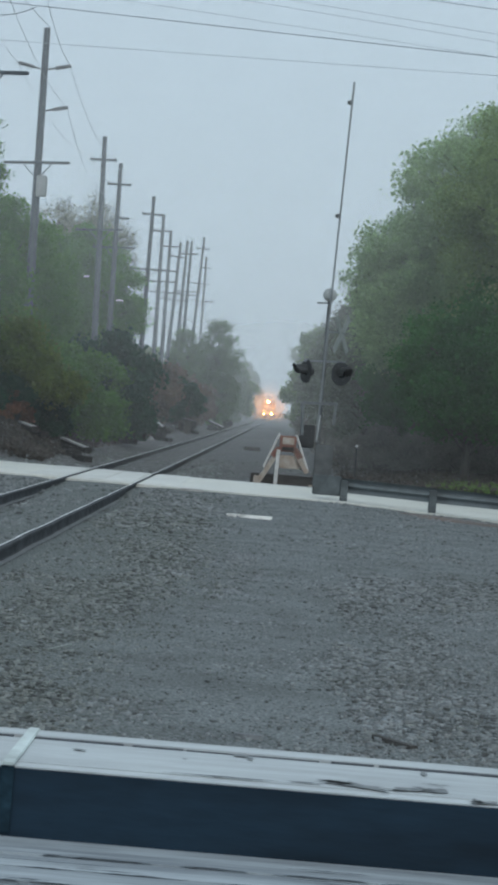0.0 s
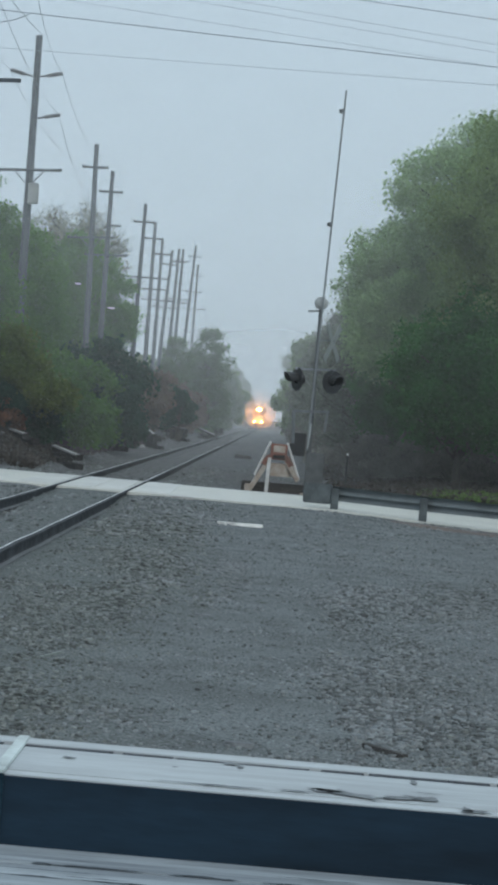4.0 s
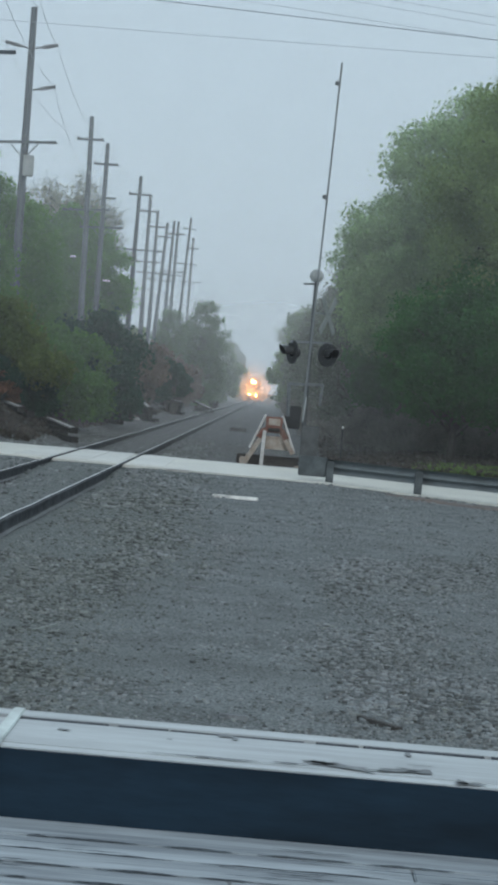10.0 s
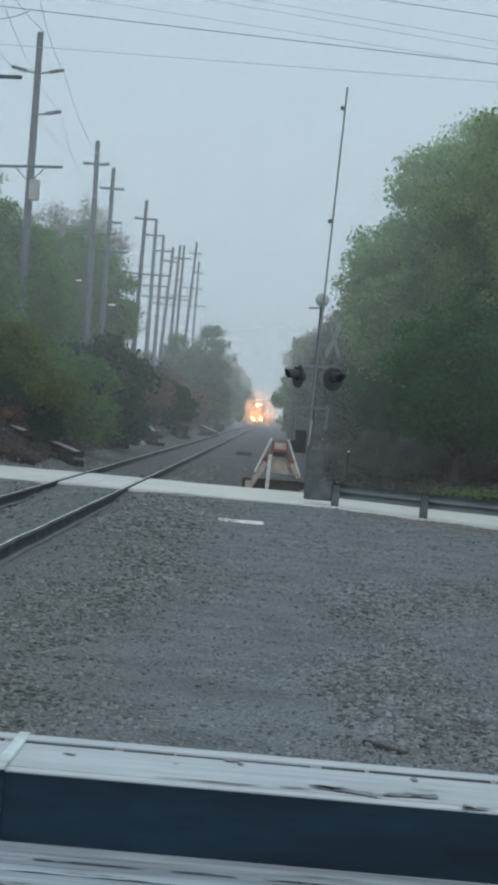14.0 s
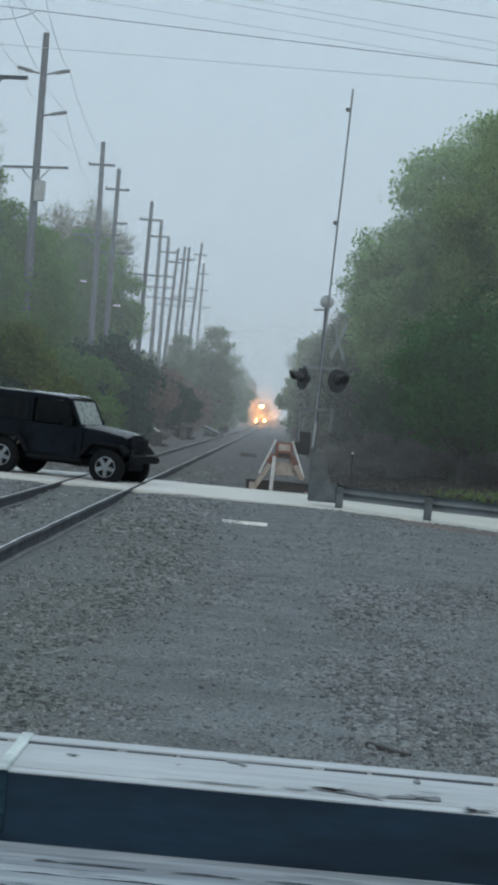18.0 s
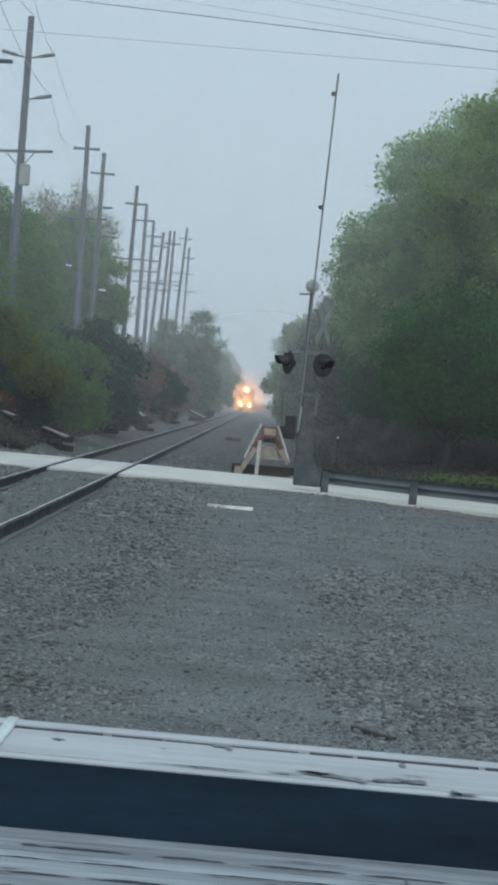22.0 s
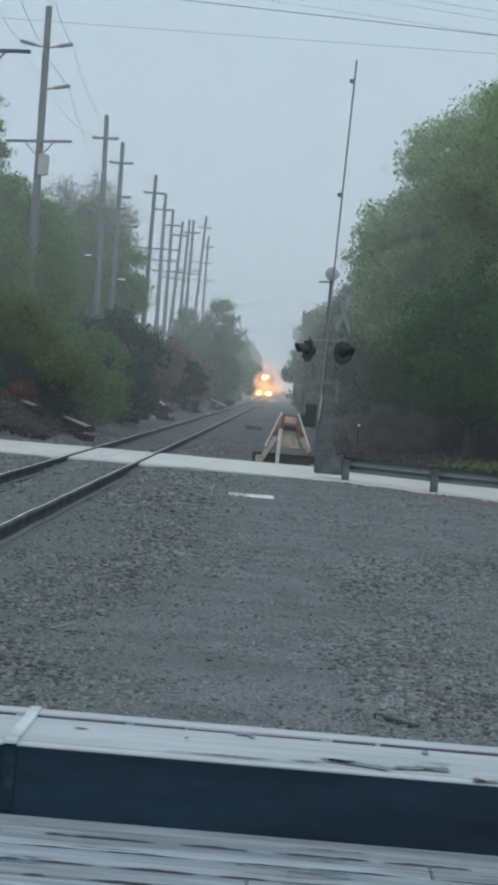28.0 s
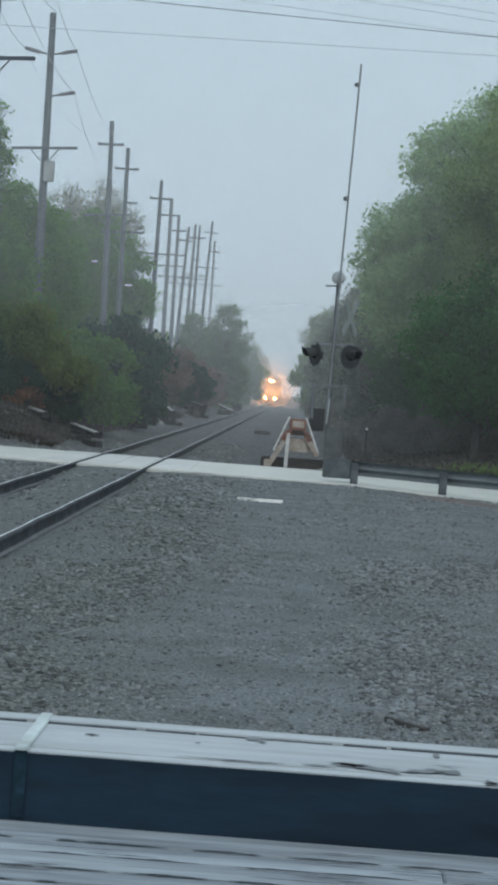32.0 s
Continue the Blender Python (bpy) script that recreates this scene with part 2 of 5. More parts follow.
NAVY = stretched(mat("dark_tarred_timber", (0.012, 0.028, 0.046), 0.75, scale=2, fine=14, vary=0.14, bump=0.2, spec=0.2), 0.6, 2.5, 2.5)
# dark wood of the splits, and shade put into joints and groove
SPLIT_SHADE = mat("dark_split_and_shade", (0.05, 0.058, 0.07), 0.8, scale=10, fine=60)
BARE = mat("bare_grey_wood", (0.20, 0.215, 0.225), 0.8, scale=10, fine=60, bump=0.1, second=(0.12, 0.13, 0.14))
STRAP = mat("pale_painted_strap", (0.62, 0.70, 0.69), 0.4, scale=6, fine=40, vary=0.08)
FACE_STAIN = mat("faint_face_stain", (0.016, 0.036, 0.052), 0.8, scale=8, fine=40, vary=0.3, spec=0.1)
GALV = mat("galvanised_steel", (0.19, 0.21, 0.22), 0.5, 0.6, scale=3, fine=35, vary=0.18, bump=0.1, second=(0.17, 0.185, 0.19))
DULL_GALV = mat("dull_weathered_zinc", (0.15, 0.175, 0.185), 0.6, 0.2, scale=3, fine=35, vary=0.18, bump=0.1, second=(0.115, 0.133, 0.14))
OLD_POST = mat("grimy_post_steel", (0.10, 0.118, 0.126), 0.7, scale=3, fine=35, vary=0.2, bump=0.1, second=(0.05, 0.06, 0.064))
PALE_PAINT = mat("pale_grey_paint", (0.36, 0.38, 0.38), 0.5, scale=4, fine=40, vary=0.15, second=(0.28, 0.30, 0.30))
DULL_PAINT = mat("dull_grey_paint", (0.13, 0.145, 0.15), 0.55, scale=4, fine=40, vary=0.15)
DIM_PAINT = mat("grimy_grey_paint", (0.085, 0.092, 0.095), 0.6, scale=4, fine=40, vary=0.2, second=(0.055, 0.06, 0.062))
GREY_PAINT = mat("weathered_grey_paint", (0.225, 0.25, 0.235), 0.6, scale=4, fine=40, vary=0.15, second=(0.18, 0.20, 0.19))
DARK_PAINT = mat("black_signal_paint", (0.02, 0.022, 0.024), 0.5, scale=6, fine=50, vary=0.2)
POLE_WOOD = stretched(mat("grey_pole_wood", (0.112, 0.130, 0.148), 0.9, scale=1.5, fine=14, second=(0.080, 0.089, 0.097)), 6, 6, 0.5)
CERAMIC = mat("grey_insulator", (0.16, 0.17, 0.18), 0.35, scale=5, fine=30, vary=0.1)
WIRE = mat("weathered_wire", (0.30, 0.345, 0.385), 0.6, 0.2, scale=3, fine=30)
ORANGE = mat("faded_orange_paint", (0.18, 0.076, 0.056), 0.65, scale=5, fine=40, vary=0.3, second=(0.12, 0.07, 0.055))
CREAM = mat("worn_cream_paint", (0.34, 0.31, 0.27), 0.6, scale=6, fine=40, vary=0.2, second=(0.26, 0.20, 0.16))
CAR = mat("black_car_paint", (0.005, 0.0085, 0.013), 0.3, scale=2, fine=60, vary=0.1, bump=0.02, spec=0.12)
WET_ROOF = mat("wet_black_roof", (0.02, 0.022, 0.025), 0.2, scale=6, fine=60, vary=0.2, bump=0.02, coat=1.0)
PLASTIC = mat("black_plastic", (0.008, 0.009, 0.011), 0.7, scale=5, fine=60, spec=0.1)
TYRE = mat("black_tyre_rubber", (0.009, 0.010, 0.011), 0.85, scale=8, fine=70, spec=0.1)
ALLOY = mat("silver_alloy", (0.24, 0.255, 0.27), 0.4, 0.6, scale=5, fine=50, vary=0.08, bump=0.03)
CAR_GLASS = glass("car_glass", (0.008, 0.010, 0.012))
PANE = clear_glass("tinted_car_window", 0.2, 0.03)
# sky sheen on the wet glass is put into this opaque pale colour
SCREEN = mat("rain_sheen_windscreen", (0.30, 0.335, 0.33), 0.3, scale=9, fine=50, vary=0.25, bump=0.05, second=(0.20, 0.225, 0.22))
LOCO = mat("locomotive_paint", (0.05, 0.055, 0.07), 0.5, scale=1, fine=20)
BARK = stretched(mat("grey_bark", (0.09, 0.08, 0.07), 0.9, scale=2, fine=14, bump=0.8, dist=0.03), 4, 4, 0.8)
LEAF_DARK = leaf_mat("dark_green_leaves", (0.064, 0.20, 0.048), (0.042, 0.145, 0.042))
LEAF_MID = leaf_mat("spring_green_leaves", (0.124, 0.265, 0.052), (0.086, 0.20, 0.044))
LEAF_SPRING = leaf_mat("budding_olive_leaves", (0.265, 0.36, 0.15), (0.20, 0.285, 0.11))
# fresh green, made paler to carry the haze before these trees
LEAF_EDGE = leaf_mat("fresh_green_hazed_leaves", (0.36, 0.50, 0.24), (0.27, 0.41, 0.19))
# far trees: distance haze is put into this leaf colour and LEAF_PALE
LEAF_HAZE = leaf_mat("hazed_green_leaves", (0.14, 0.215, 0.10), (0.105, 0.17, 0.078))
LEAF_PALE = leaf_mat("pale_hazed_leaves", (0.25, 0.33, 0.16), (0.17, 0.24, 0.12))
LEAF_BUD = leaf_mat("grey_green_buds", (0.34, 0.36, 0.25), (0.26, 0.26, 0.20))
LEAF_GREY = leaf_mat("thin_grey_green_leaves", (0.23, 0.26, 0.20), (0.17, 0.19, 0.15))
LEAF_BUSH = leaf_mat("deep_green_bush_leaves", (0.10, 0.225, 0.042), (0.066, 0.16, 0.036))
LEAF_YELLOW = leaf_mat("yellow_green_leaves", (0.15, 0.19, 0.05), (0.09, 0.15, 0.042))
LEAF_BROWN = leaf_mat("dry_brown_twigs", (0.19, 0.135, 0.10), (0.12, 0.095, 0.075))
LEAF_FIR = leaf_mat("blackish_green_needles", (0.030, 0.082, 0.046), (0.020, 0.060, 0.036))
LITTER = leaf_mat("dead_leaf_litter", (0.115, 0.10, 0.088), (0.075, 0.068, 0.06))
LEAF_RUST = leaf_mat("rust_brown_stems", (0.30, 0.15, 0.09), (0.17, 0.10, 0.07))
BRUSH = leaf_mat("bare_dark_brush", (0.27, 0.255, 0.225), (0.20, 0.19, 0.165), 0.25)
GRASS = leaf_mat("roadside_grass", (0.16, 0.24, 0.075), (0.115, 0.18, 0.06))
REDDISH = mat("reddish_soil", (0.17, 0.135, 0.12), 0.9, scale=2, fine=40, vary=0.35, bump=0.6, dist=0.02, second=(0.13, 0.12, 0.115), spec=0.15)
WARM_LAMP = glow("warm_headlamp", (1.0, 0.38, 0.055), 760)
WARM_DITCH = glow("warm_ditch_lamp", (1.0, 0.36, 0.05), 420)
WHITE_STEEL = mat("dull_white_steel_paint", (0.50, 0.50, 0.49), 0.5, scale=6, fine=40, vary=0.15, second=(0.38, 0.37, 0.35))
REFLECTOR = mat("white_reflector", (0.85, 0.85, 0.82), 0.3, scale=5, fine=40, vary=0.05)


# ---- mesh helpers ----
def finish(ob, material, smooth=False):
    if material is not None:
        ob.data.materials.append(material)
    if smooth:
        ob.data.polygons.foreach_set("use_smooth", [True] * len(ob.data.polygons))
    return ob


def part(name, bm, material, parent=None, label="", smooth=False):
    """One bmesh (or mesh) as one object, under a thing if one is given."""
    if isinstance(bm, bmesh.types.BMesh):
        me = bpy.data.meshes.new(name)
        bmesh.ops.recalc_face_normals(bm, faces=bm.faces)
        bm.to_mesh(me)
        bm.free()
    else:
        me = bm
    ob = new(name, me)
    finish(ob, material, smooth)
    ob.parent = parent
    return tagged(ob, label=label)


def empty(name, m, label, category, group="", kind=""):
    ob = new(name)
    ob.matrix_basis = m
    return tagged(ob, label, category, group, kind)


def box(x0, x1, y0, y1, z0, z1, bevel=0.0, bm=None, m=None):
    bm = bm or bmesh.new()
    g = bmesh.ops.create_cube(bm, size=1)["verts"]
    for v in g:
        v.co = Vector((x0 + (v.co.x + 0.5) * (x1 - x0), y0 + (v.co.y + 0.5) * (y1 - y0), z0 + (v.co.z + 0.5) * (z1 - z0)))
    if bevel:
        es = list({e for v in g for e in v.link_edges})
        g = bmesh.ops.bevel(bm, geom=es, offset=bevel, segments=2, affect="EDGES")["verts"]
    if m is not None:
        bmesh.ops.transform(bm, matrix=m, verts=g)
    return bm


def rod(p, q, r0, r1=None, n=10, bm=None, caps=True):
    bm = bm or bmesh.new()
    p, q = Vector(p), Vector(q)
    r1 = r0 if r1 is None else r1
    turn = (q - p).to_track_quat("Z", "Y").to_matrix().to_4x4()
    bmesh.ops.create_cone(bm, cap_ends=caps, segments=n, radius1=r0, radius2=r1, depth=(q - p).length, matrix=Matrix.Translation((p + q) / 2) @ turn)
    return bm


def bar(p, q, w, h, bm=None, up=(0, 0, 1)):
    """A square bar from p to q, w wide and h high."""
    bm = bm or bmesh.new()
    p, q = Vector(p), Vector(q)
    d = (q - p).normalized()
    s = d.cross(Vector(up)).normalized()
    u = s.cross(d)
    vs = [bm.verts.new(c + s * a * w / 2 + u * b * h / 2) for c in (p, q) for a, b in ((-1, -1), (1, -1), (1, 1), (-1, 1))]
    for f in ((0, 1, 2, 3), (7, 6, 5, 4), (0, 4, 5, 1), (1, 5, 6, 2), (2, 6, 7, 3), (3, 7, 4, 0)):
        bm.faces.new([vs[i] for i in f])
    return bm


def extrude(points, a0, a1, axis="y", bm=None):
    """A closed outline drawn in the other two axes, drawn out along one axis."""
    bm = bm or bmesh.new()
    def at(u, v, a):
        return {"y": (u, a, v), "x": (a, u, v), "z": (u, v, a)}[axis]
    lo = [bm.verts.new(at(u, v, a0)) for u, v in points]
    hi = [bm.verts.new(at(u, v, a1)) for u, v in points]
    bm.faces.new(lo)
    bm.faces.new(hi[::-1])
    for i in range(len(points)):
        j = (i + 1) % len(points)
        bm.faces.new((lo[i], hi[i], hi[j], lo[j]))
    return bm


def lathe(profile, n=20, bm=None, m=None):
    """Turn a profile of (radius, height) round the z axis."""
    bm = bm or bmesh.new()
    rings = []
    for r, z in profile:
        rings.append([bm.verts.new((r * math.cos(2 * math.pi * k / n), r * math.sin(2 * math.pi * k / n), z)) for k in range(n)])
    for a, b in zip(rings, rings[1:]):
        for k in range(n):
            bm.faces.new((a[k], a[(k + 1) % n], b[(k + 1) % n], b[k]))
    for ring in (rings[0], rings[-1]):
        bm.faces.new(ring)
    if m is not None:
        bmesh.ops.transform(bm, matrix=m, verts=[v for r in rings for v in r])
    return bm


def mesh_from(name, verts, faces_per, loops):
    """A mesh from arrays: verts (n, 3), loops (f, faces_per)."""
    me = bpy.data.meshes.new(name)
    f = len(loops)
    me.vertices.add(len(verts))
    me.vertices.foreach_set("co", np.asarray(verts, dtype=np.float32).ravel())
    me.loops.add(f * faces_per)
    me.loops.foreach_set("vertex_index", np.asarray(loops, dtype=np.int32).ravel())
    me.polygons.add(f)
    me.polygons.foreach_set("loop_start", np.arange(0, f * faces_per, faces_per, dtype=np.int32))
    me.update(calc_edges=True)
    return me


def leaf_mesh(name, centres, sizes, rng, droop=0.0):
    """A leaf blade (a bent diamond of two faces) at every centre."""
    n = len(centres)
    a = rng.normal(size=(n, 3))
    a[:, 2] -= droop
    a /= np.linalg.norm(a, axis=1)[:, None]
    b = np.cross(a, rng.normal(size=(n, 3)))
    b /= np.linalg.norm(b, axis=1)[:, None]
    c = np.cross(a, b)
    s = sizes[:, None]
    v = np.empty((n, 4, 3))
    v[:, 0], v[:, 2] = centres - a * s * 0.55, centres + a * s * 0.55
    v[:, 1], v[:, 3] = centres + b * s * 0.33 + c * s * 0.12, centres - b * s * 0.33 + c * s * 0.12
    i = np.arange(n)[:, None] * 4
    tri = np.concatenate([i + np.array([[0, 1, 2]]), i + np.array([[0, 2, 3]])], 0)
    return mesh_from(name, v.reshape(-1, 3), 3, tri)


def smooth(a, b, x):
    k = min(1, max(0, (x - a) / (b - a)))
    return k * k * (3 - 2 * k)


# ---- the lie of the land ----
def bend(x):
    """How far the road's line lies nearer the camera at x."""
    return -0.12 * (x - 0.6) if x < 0.6 else -0.12 * (x - 0.6) - 0.18 * (x - 0.6) ** 2 / (x - 0.6 + 1.2)


def road_z(x):
    return -0.02 - 0.10 * smooth(0.6, 4.5, x)


def land(x, y):
    z = -0.14
    z += 0.95 * smooth(-5.4, -8.4, x) * smooth(50, 58, y)
    z += 0.35 * smooth(1.8, 5.0, x) * smooth(51, 60, y)
    near, far = 42.4 + bend(x), 49.2 + bend(x)
    meet = smooth(near - 7, near - 0.3, y) * (1 - smooth(far + 0.3, far + 5, y))
    z += (road_z(x) - 0.03 - z) * meet
    if near + 0.25 < y < far - 0.25:
        return road_z(x) - 0.12
    if y < near:
        for r in (-4.31, -2.87):
            z -= 0.035 * (1 - smooth(0.12, 0.45, abs(x - r)))
    z += 0.02 * noise.noise((x * 0.8, y * 0.5, 0)) + 0.012 * noise.noise((x * 2.7, y * 2.1, 3))
    return z


def grid(lo, hi, fine_lo, fine_hi, step, grow=1.5):
    out = list(np.arange(fine_lo, fine_hi + 1e-6, step))
    d, v = step, fine_hi
    while v < hi:
        d *= grow
        v = min(hi, v + d)
        out.append(v)
    d, v = step, fine_lo
    while v > lo:
        d *= grow
        v = max(lo, v - d)
        out.insert(0, v)
    return out


def build_ground():
    xs, ys = grid(-2500, 2500, -11, 9, 0.2), grid(-1500, 3500, 7, 66, 0.4)
    verts = [(x, y, land(x, y)) for y in ys for x in xs]
    w = len(xs)
    idx = np.arange(len(verts)).reshape(len(ys), w)
    quads = np.stack([idx[:-1, :-1], idx[:-1, 1:], idx[1:, 1:], idx[1:, :-1]], -1).reshape(-1, 4)
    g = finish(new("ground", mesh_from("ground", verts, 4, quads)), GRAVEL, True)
    tagged(g, "wet grey gravel ground with finer tracks", "ground", kind="structure")


build_ground()


def build_stones():
    """Loose crushed stone over the gravel: coarse heaps and bare fine stretches, coarser towards the track and the platform."""
    rng = np.random.default_rng(4)
    pts, sizes, dark = [], [], []
    for y0, y1, per, size in ((7.4, 10, 1800, 0.0090), (10, 13, 1500, 0.0092), (13, 20, 1150, 0.0086), (20, 29, 600, 0.0100), (29, 42, 200, 0.0140), (50.5, 74, 26, 0.015)):
        wide = 0.135 * y1 + 0.3
        n = int(per * (y1 - y0) * 2 * wide)
        x, y = rng.uniform(-wide, wide, n), rng.uniform(y0, y1, n)
        for a, b in zip(x, y):
            if abs(a + 3.57) < 0.95 and rng.random() < 0.8:
                continue
            heap = 0.9 * noise.noise((a * 0.55, b * 0.20, 9)) + 0.6 * noise.noise((a * 1.9, b * 0.65, 2)) + 0.35 * noise.noise((a * 6.0, b * 2.2, 7))
            heap += 0.40 * smooth(-0.3, -1.4, a) - 0.30 * smooth(-0.6, 0.0, a) * smooth(0.9, 0.3, a) * smooth(10, 15, b) + 0.25 * smooth(11.5, 8.5, b)
            cover = 0.16 + 0.84 * smooth(-0.25, 0.55, heap)
            if rng.random() > cover:
                continue
            shoulder = rng.random() < 0.06 + 0.8 * smooth(-0.2, -1.5, a + 0.6 * noise.noise((a, b * 0.4, 5))) * smooth(-3.2, -2.5, a) * smooth(40, 30, b) + (b > 50)
            s = size * min(2.8 if b < 10 else 1.9, rng.lognormal(-0.1, 0.5)) * (0.75 + 0.5 * smooth(0.0, 0.6, heap))
            dark.append(shoulder)
            pts.append((a, b, land(a, b) + s * 0.1))
            sizes.append(s)
    pts, sizes = np.array(pts), np.array(sizes)
    n = len(pts)
    cube = np.array([(-1, -1, -1), (1, -1, -1), (1, 1, -1), (-1, 1, -1), (-1, -1, 1), (1, -1, 1), (1, 1, 1), (-1, 1, 1)], float)
    v = cube[None] * (1 + rng.uniform(-0.42, 0.25, (n, 8, 1)))
    v = v + rng.uniform(-0.25, 0.25, (n, 8, 3))
    v *= np.stack([rng.uniform(0.7, 1.35, n), rng.uniform(0.7, 1.3, n), rng.uniform(0.5, 0.95, n)], 1)[:, None]
    ang = rng.uniform(0, 2 * np.pi, n)
    ca, sa = np.cos(ang)[:, None], np.sin(ang)[:, None]
    x, y = v[..., 0] * ca - v[..., 1] * sa, v[..., 0] * sa + v[..., 1] * ca
    v = np.stack([x, y, v[..., 2]], -1) * sizes[:, None, None] + pts[:, None]
    f = np.array([(4, 5, 6, 7), (0, 4, 7, 3), (1, 2, 6, 5), (0, 1, 5, 4), (3, 7, 6, 2)])
    dark = np.array(dark)
    for name, keep, material, label in (("loose_stone", ~dark, STONE, "loose wet grey crushed stone scattered over the ground"), ("ballast", dark, BALLAST, "dark coarse ballast beside the track")):
        w = v[keep]
        loops = (np.arange(len(w))[:, None, None] * 8 + f[None]).reshape(-1, 4)
        ob = finish(new(name, mesh_from(name, w.reshape(-1, 3), 4, loops)), material)
        tagged(ob, label, "gravel", kind="stuff")


build_stones()


# ---- road, crossing panels ----
def strip(y0, y1, x0, x1, step, dz, thick):
    bm = bmesh.new()
    xs = np.arange(x0, x1 + 1e-6, step)
    rows = []
    for x in xs:
        z = road_z(x) + dz
        rows.append([bm.verts.new((x, y + bend(x), zz)) for y, zz in ((y0, z - thick), (y0, z), (y1, z), (y1, z - thick))])
    for a, b in zip(rows, rows[1:]):
        for i in range(4):
            j = (i + 1) % 4
            bm.faces.new((a[i], a[j], b[j], b[i]))
    bm.faces.new(rows[0])
    bm.faces.new(rows[-1][::-1])
    return bm


road = part("road", strip(42.4, 49.2, -110, 80, 0.5, 0.0, 0.16), ASPHALT)
tagged(road, "pale wet two-lane road over the level crossing", "road", kind="structure")
RAIL_L, RAIL_R = -4.31, -2.87


def build_panels():
    """Concrete slabs between and beside the rails, a finger's width above the road."""
    for x0, x1 in ((-5.15, -4.41), (-4.20, -3.60), (-3.58, -2.98), (-2.76, -2.02)):
        for s in range(3):
            ya = 42.9 + s * 2.05 + bend(x0)
            bm = box(x0, x1, ya, ya + 2.03, -0.05, -0.008, 0.008)
            part("crossing_panel", bm, PANEL, road)


build_panels()


# ---- the track ----
def rail_outline(x):
    return [(x - 0.07, -0.172), (x + 0.07, -0.172), (x + 0.07, -0.160), (x + 0.012, -0.140), (x + 0.010, -0.045), (x + 0.036, -0.036), (x + 0.036, -0.008), (x + 0.028, 0.0),
            (x - 0.028, 0.0), (x - 0.036, -0.008), (x - 0.036, -0.036), (x - 0.010, -0.045), (x - 0.012, -0.140), (x - 0.07, -0.160)]


def rail_loft(outline):
    """An outline carried along the line, with the small dips and kinks of old rail."""
    bm = bmesh.new()
    ys = [8 + 0.75 * k for k in range(56)] + [52 + 3 * k for k in range(20)] + [112, 150, 240, 400, 900]
    rings = []
    for y in ys:
        near = 1 - smooth(90, 110, y)
        dx, dz = 0.016 * near * noise.noise((y * 0.33, 4, 0)), 0.011 * near * noise.noise((y * 0.42, 9, 1)) * (not 42 < y < 49.5)
        rings.append([bm.verts.new((u + dx, y, v + dz)) for u, v in outline])
    n = len(outline)
    for p, q in zip(rings, rings[1:]):
        for i in range(n):
            bm.faces.new((p[i], q[i], q[(i + 1) % n], p[(i + 1) % n]))
    bm.faces.new(rings[0])
    bm.faces.new(rings[-1][::-1])
    return bm


def build_track():
    for x in (RAIL_L, RAIL_R):
        r = empty("rail", pose(0, 0, 0), "rusty steel rail with a polished wet running surface", "rail", "rails of the line")
        part("rail_web", rail_loft(rail_outline(x)), RUST, r, "rust-brown rail side")
        part("rail_head", rail_loft([(x - 0.034, -0.009), (x - 0.014, -0.004), (x - 0.015, 0.004), (x - 0.029, 0.004), (x - 0.034, -0.004)]), POLISHED_GLEAM, r, "polished running surface with sky gleam painted in")
        part("rail_foot", rail_loft([(x + 0.028, -0.158), (x + 0.076, -0.168), (x + 0.078, -0.160), (x + 0.030, -0.146)]), FOOT, r, "pale edge of the rail foot")
    first = None
    for k in range(190):
        y = 17.2 + k * 0.53
        if 41.9 < y < 50.6:
            continue
        m = pose(-3.59 + random.uniform(-0.05, 0.05), y, 0, 0, 0, random.uniform(-1.5, 1.5))
        if first is None:
            bm = box(-1.28, 1.28, -0.11, 0.11, -0.32, -0.178, 0.012)
            first = part("railway_tie", bm, TIE)
            first.matrix_basis = m
            tagged(first, "weathered dark timber tie half sunk in ballast", "railway tie", "ties under the track")
        else:
            copy_thing(first, m)


build_track()


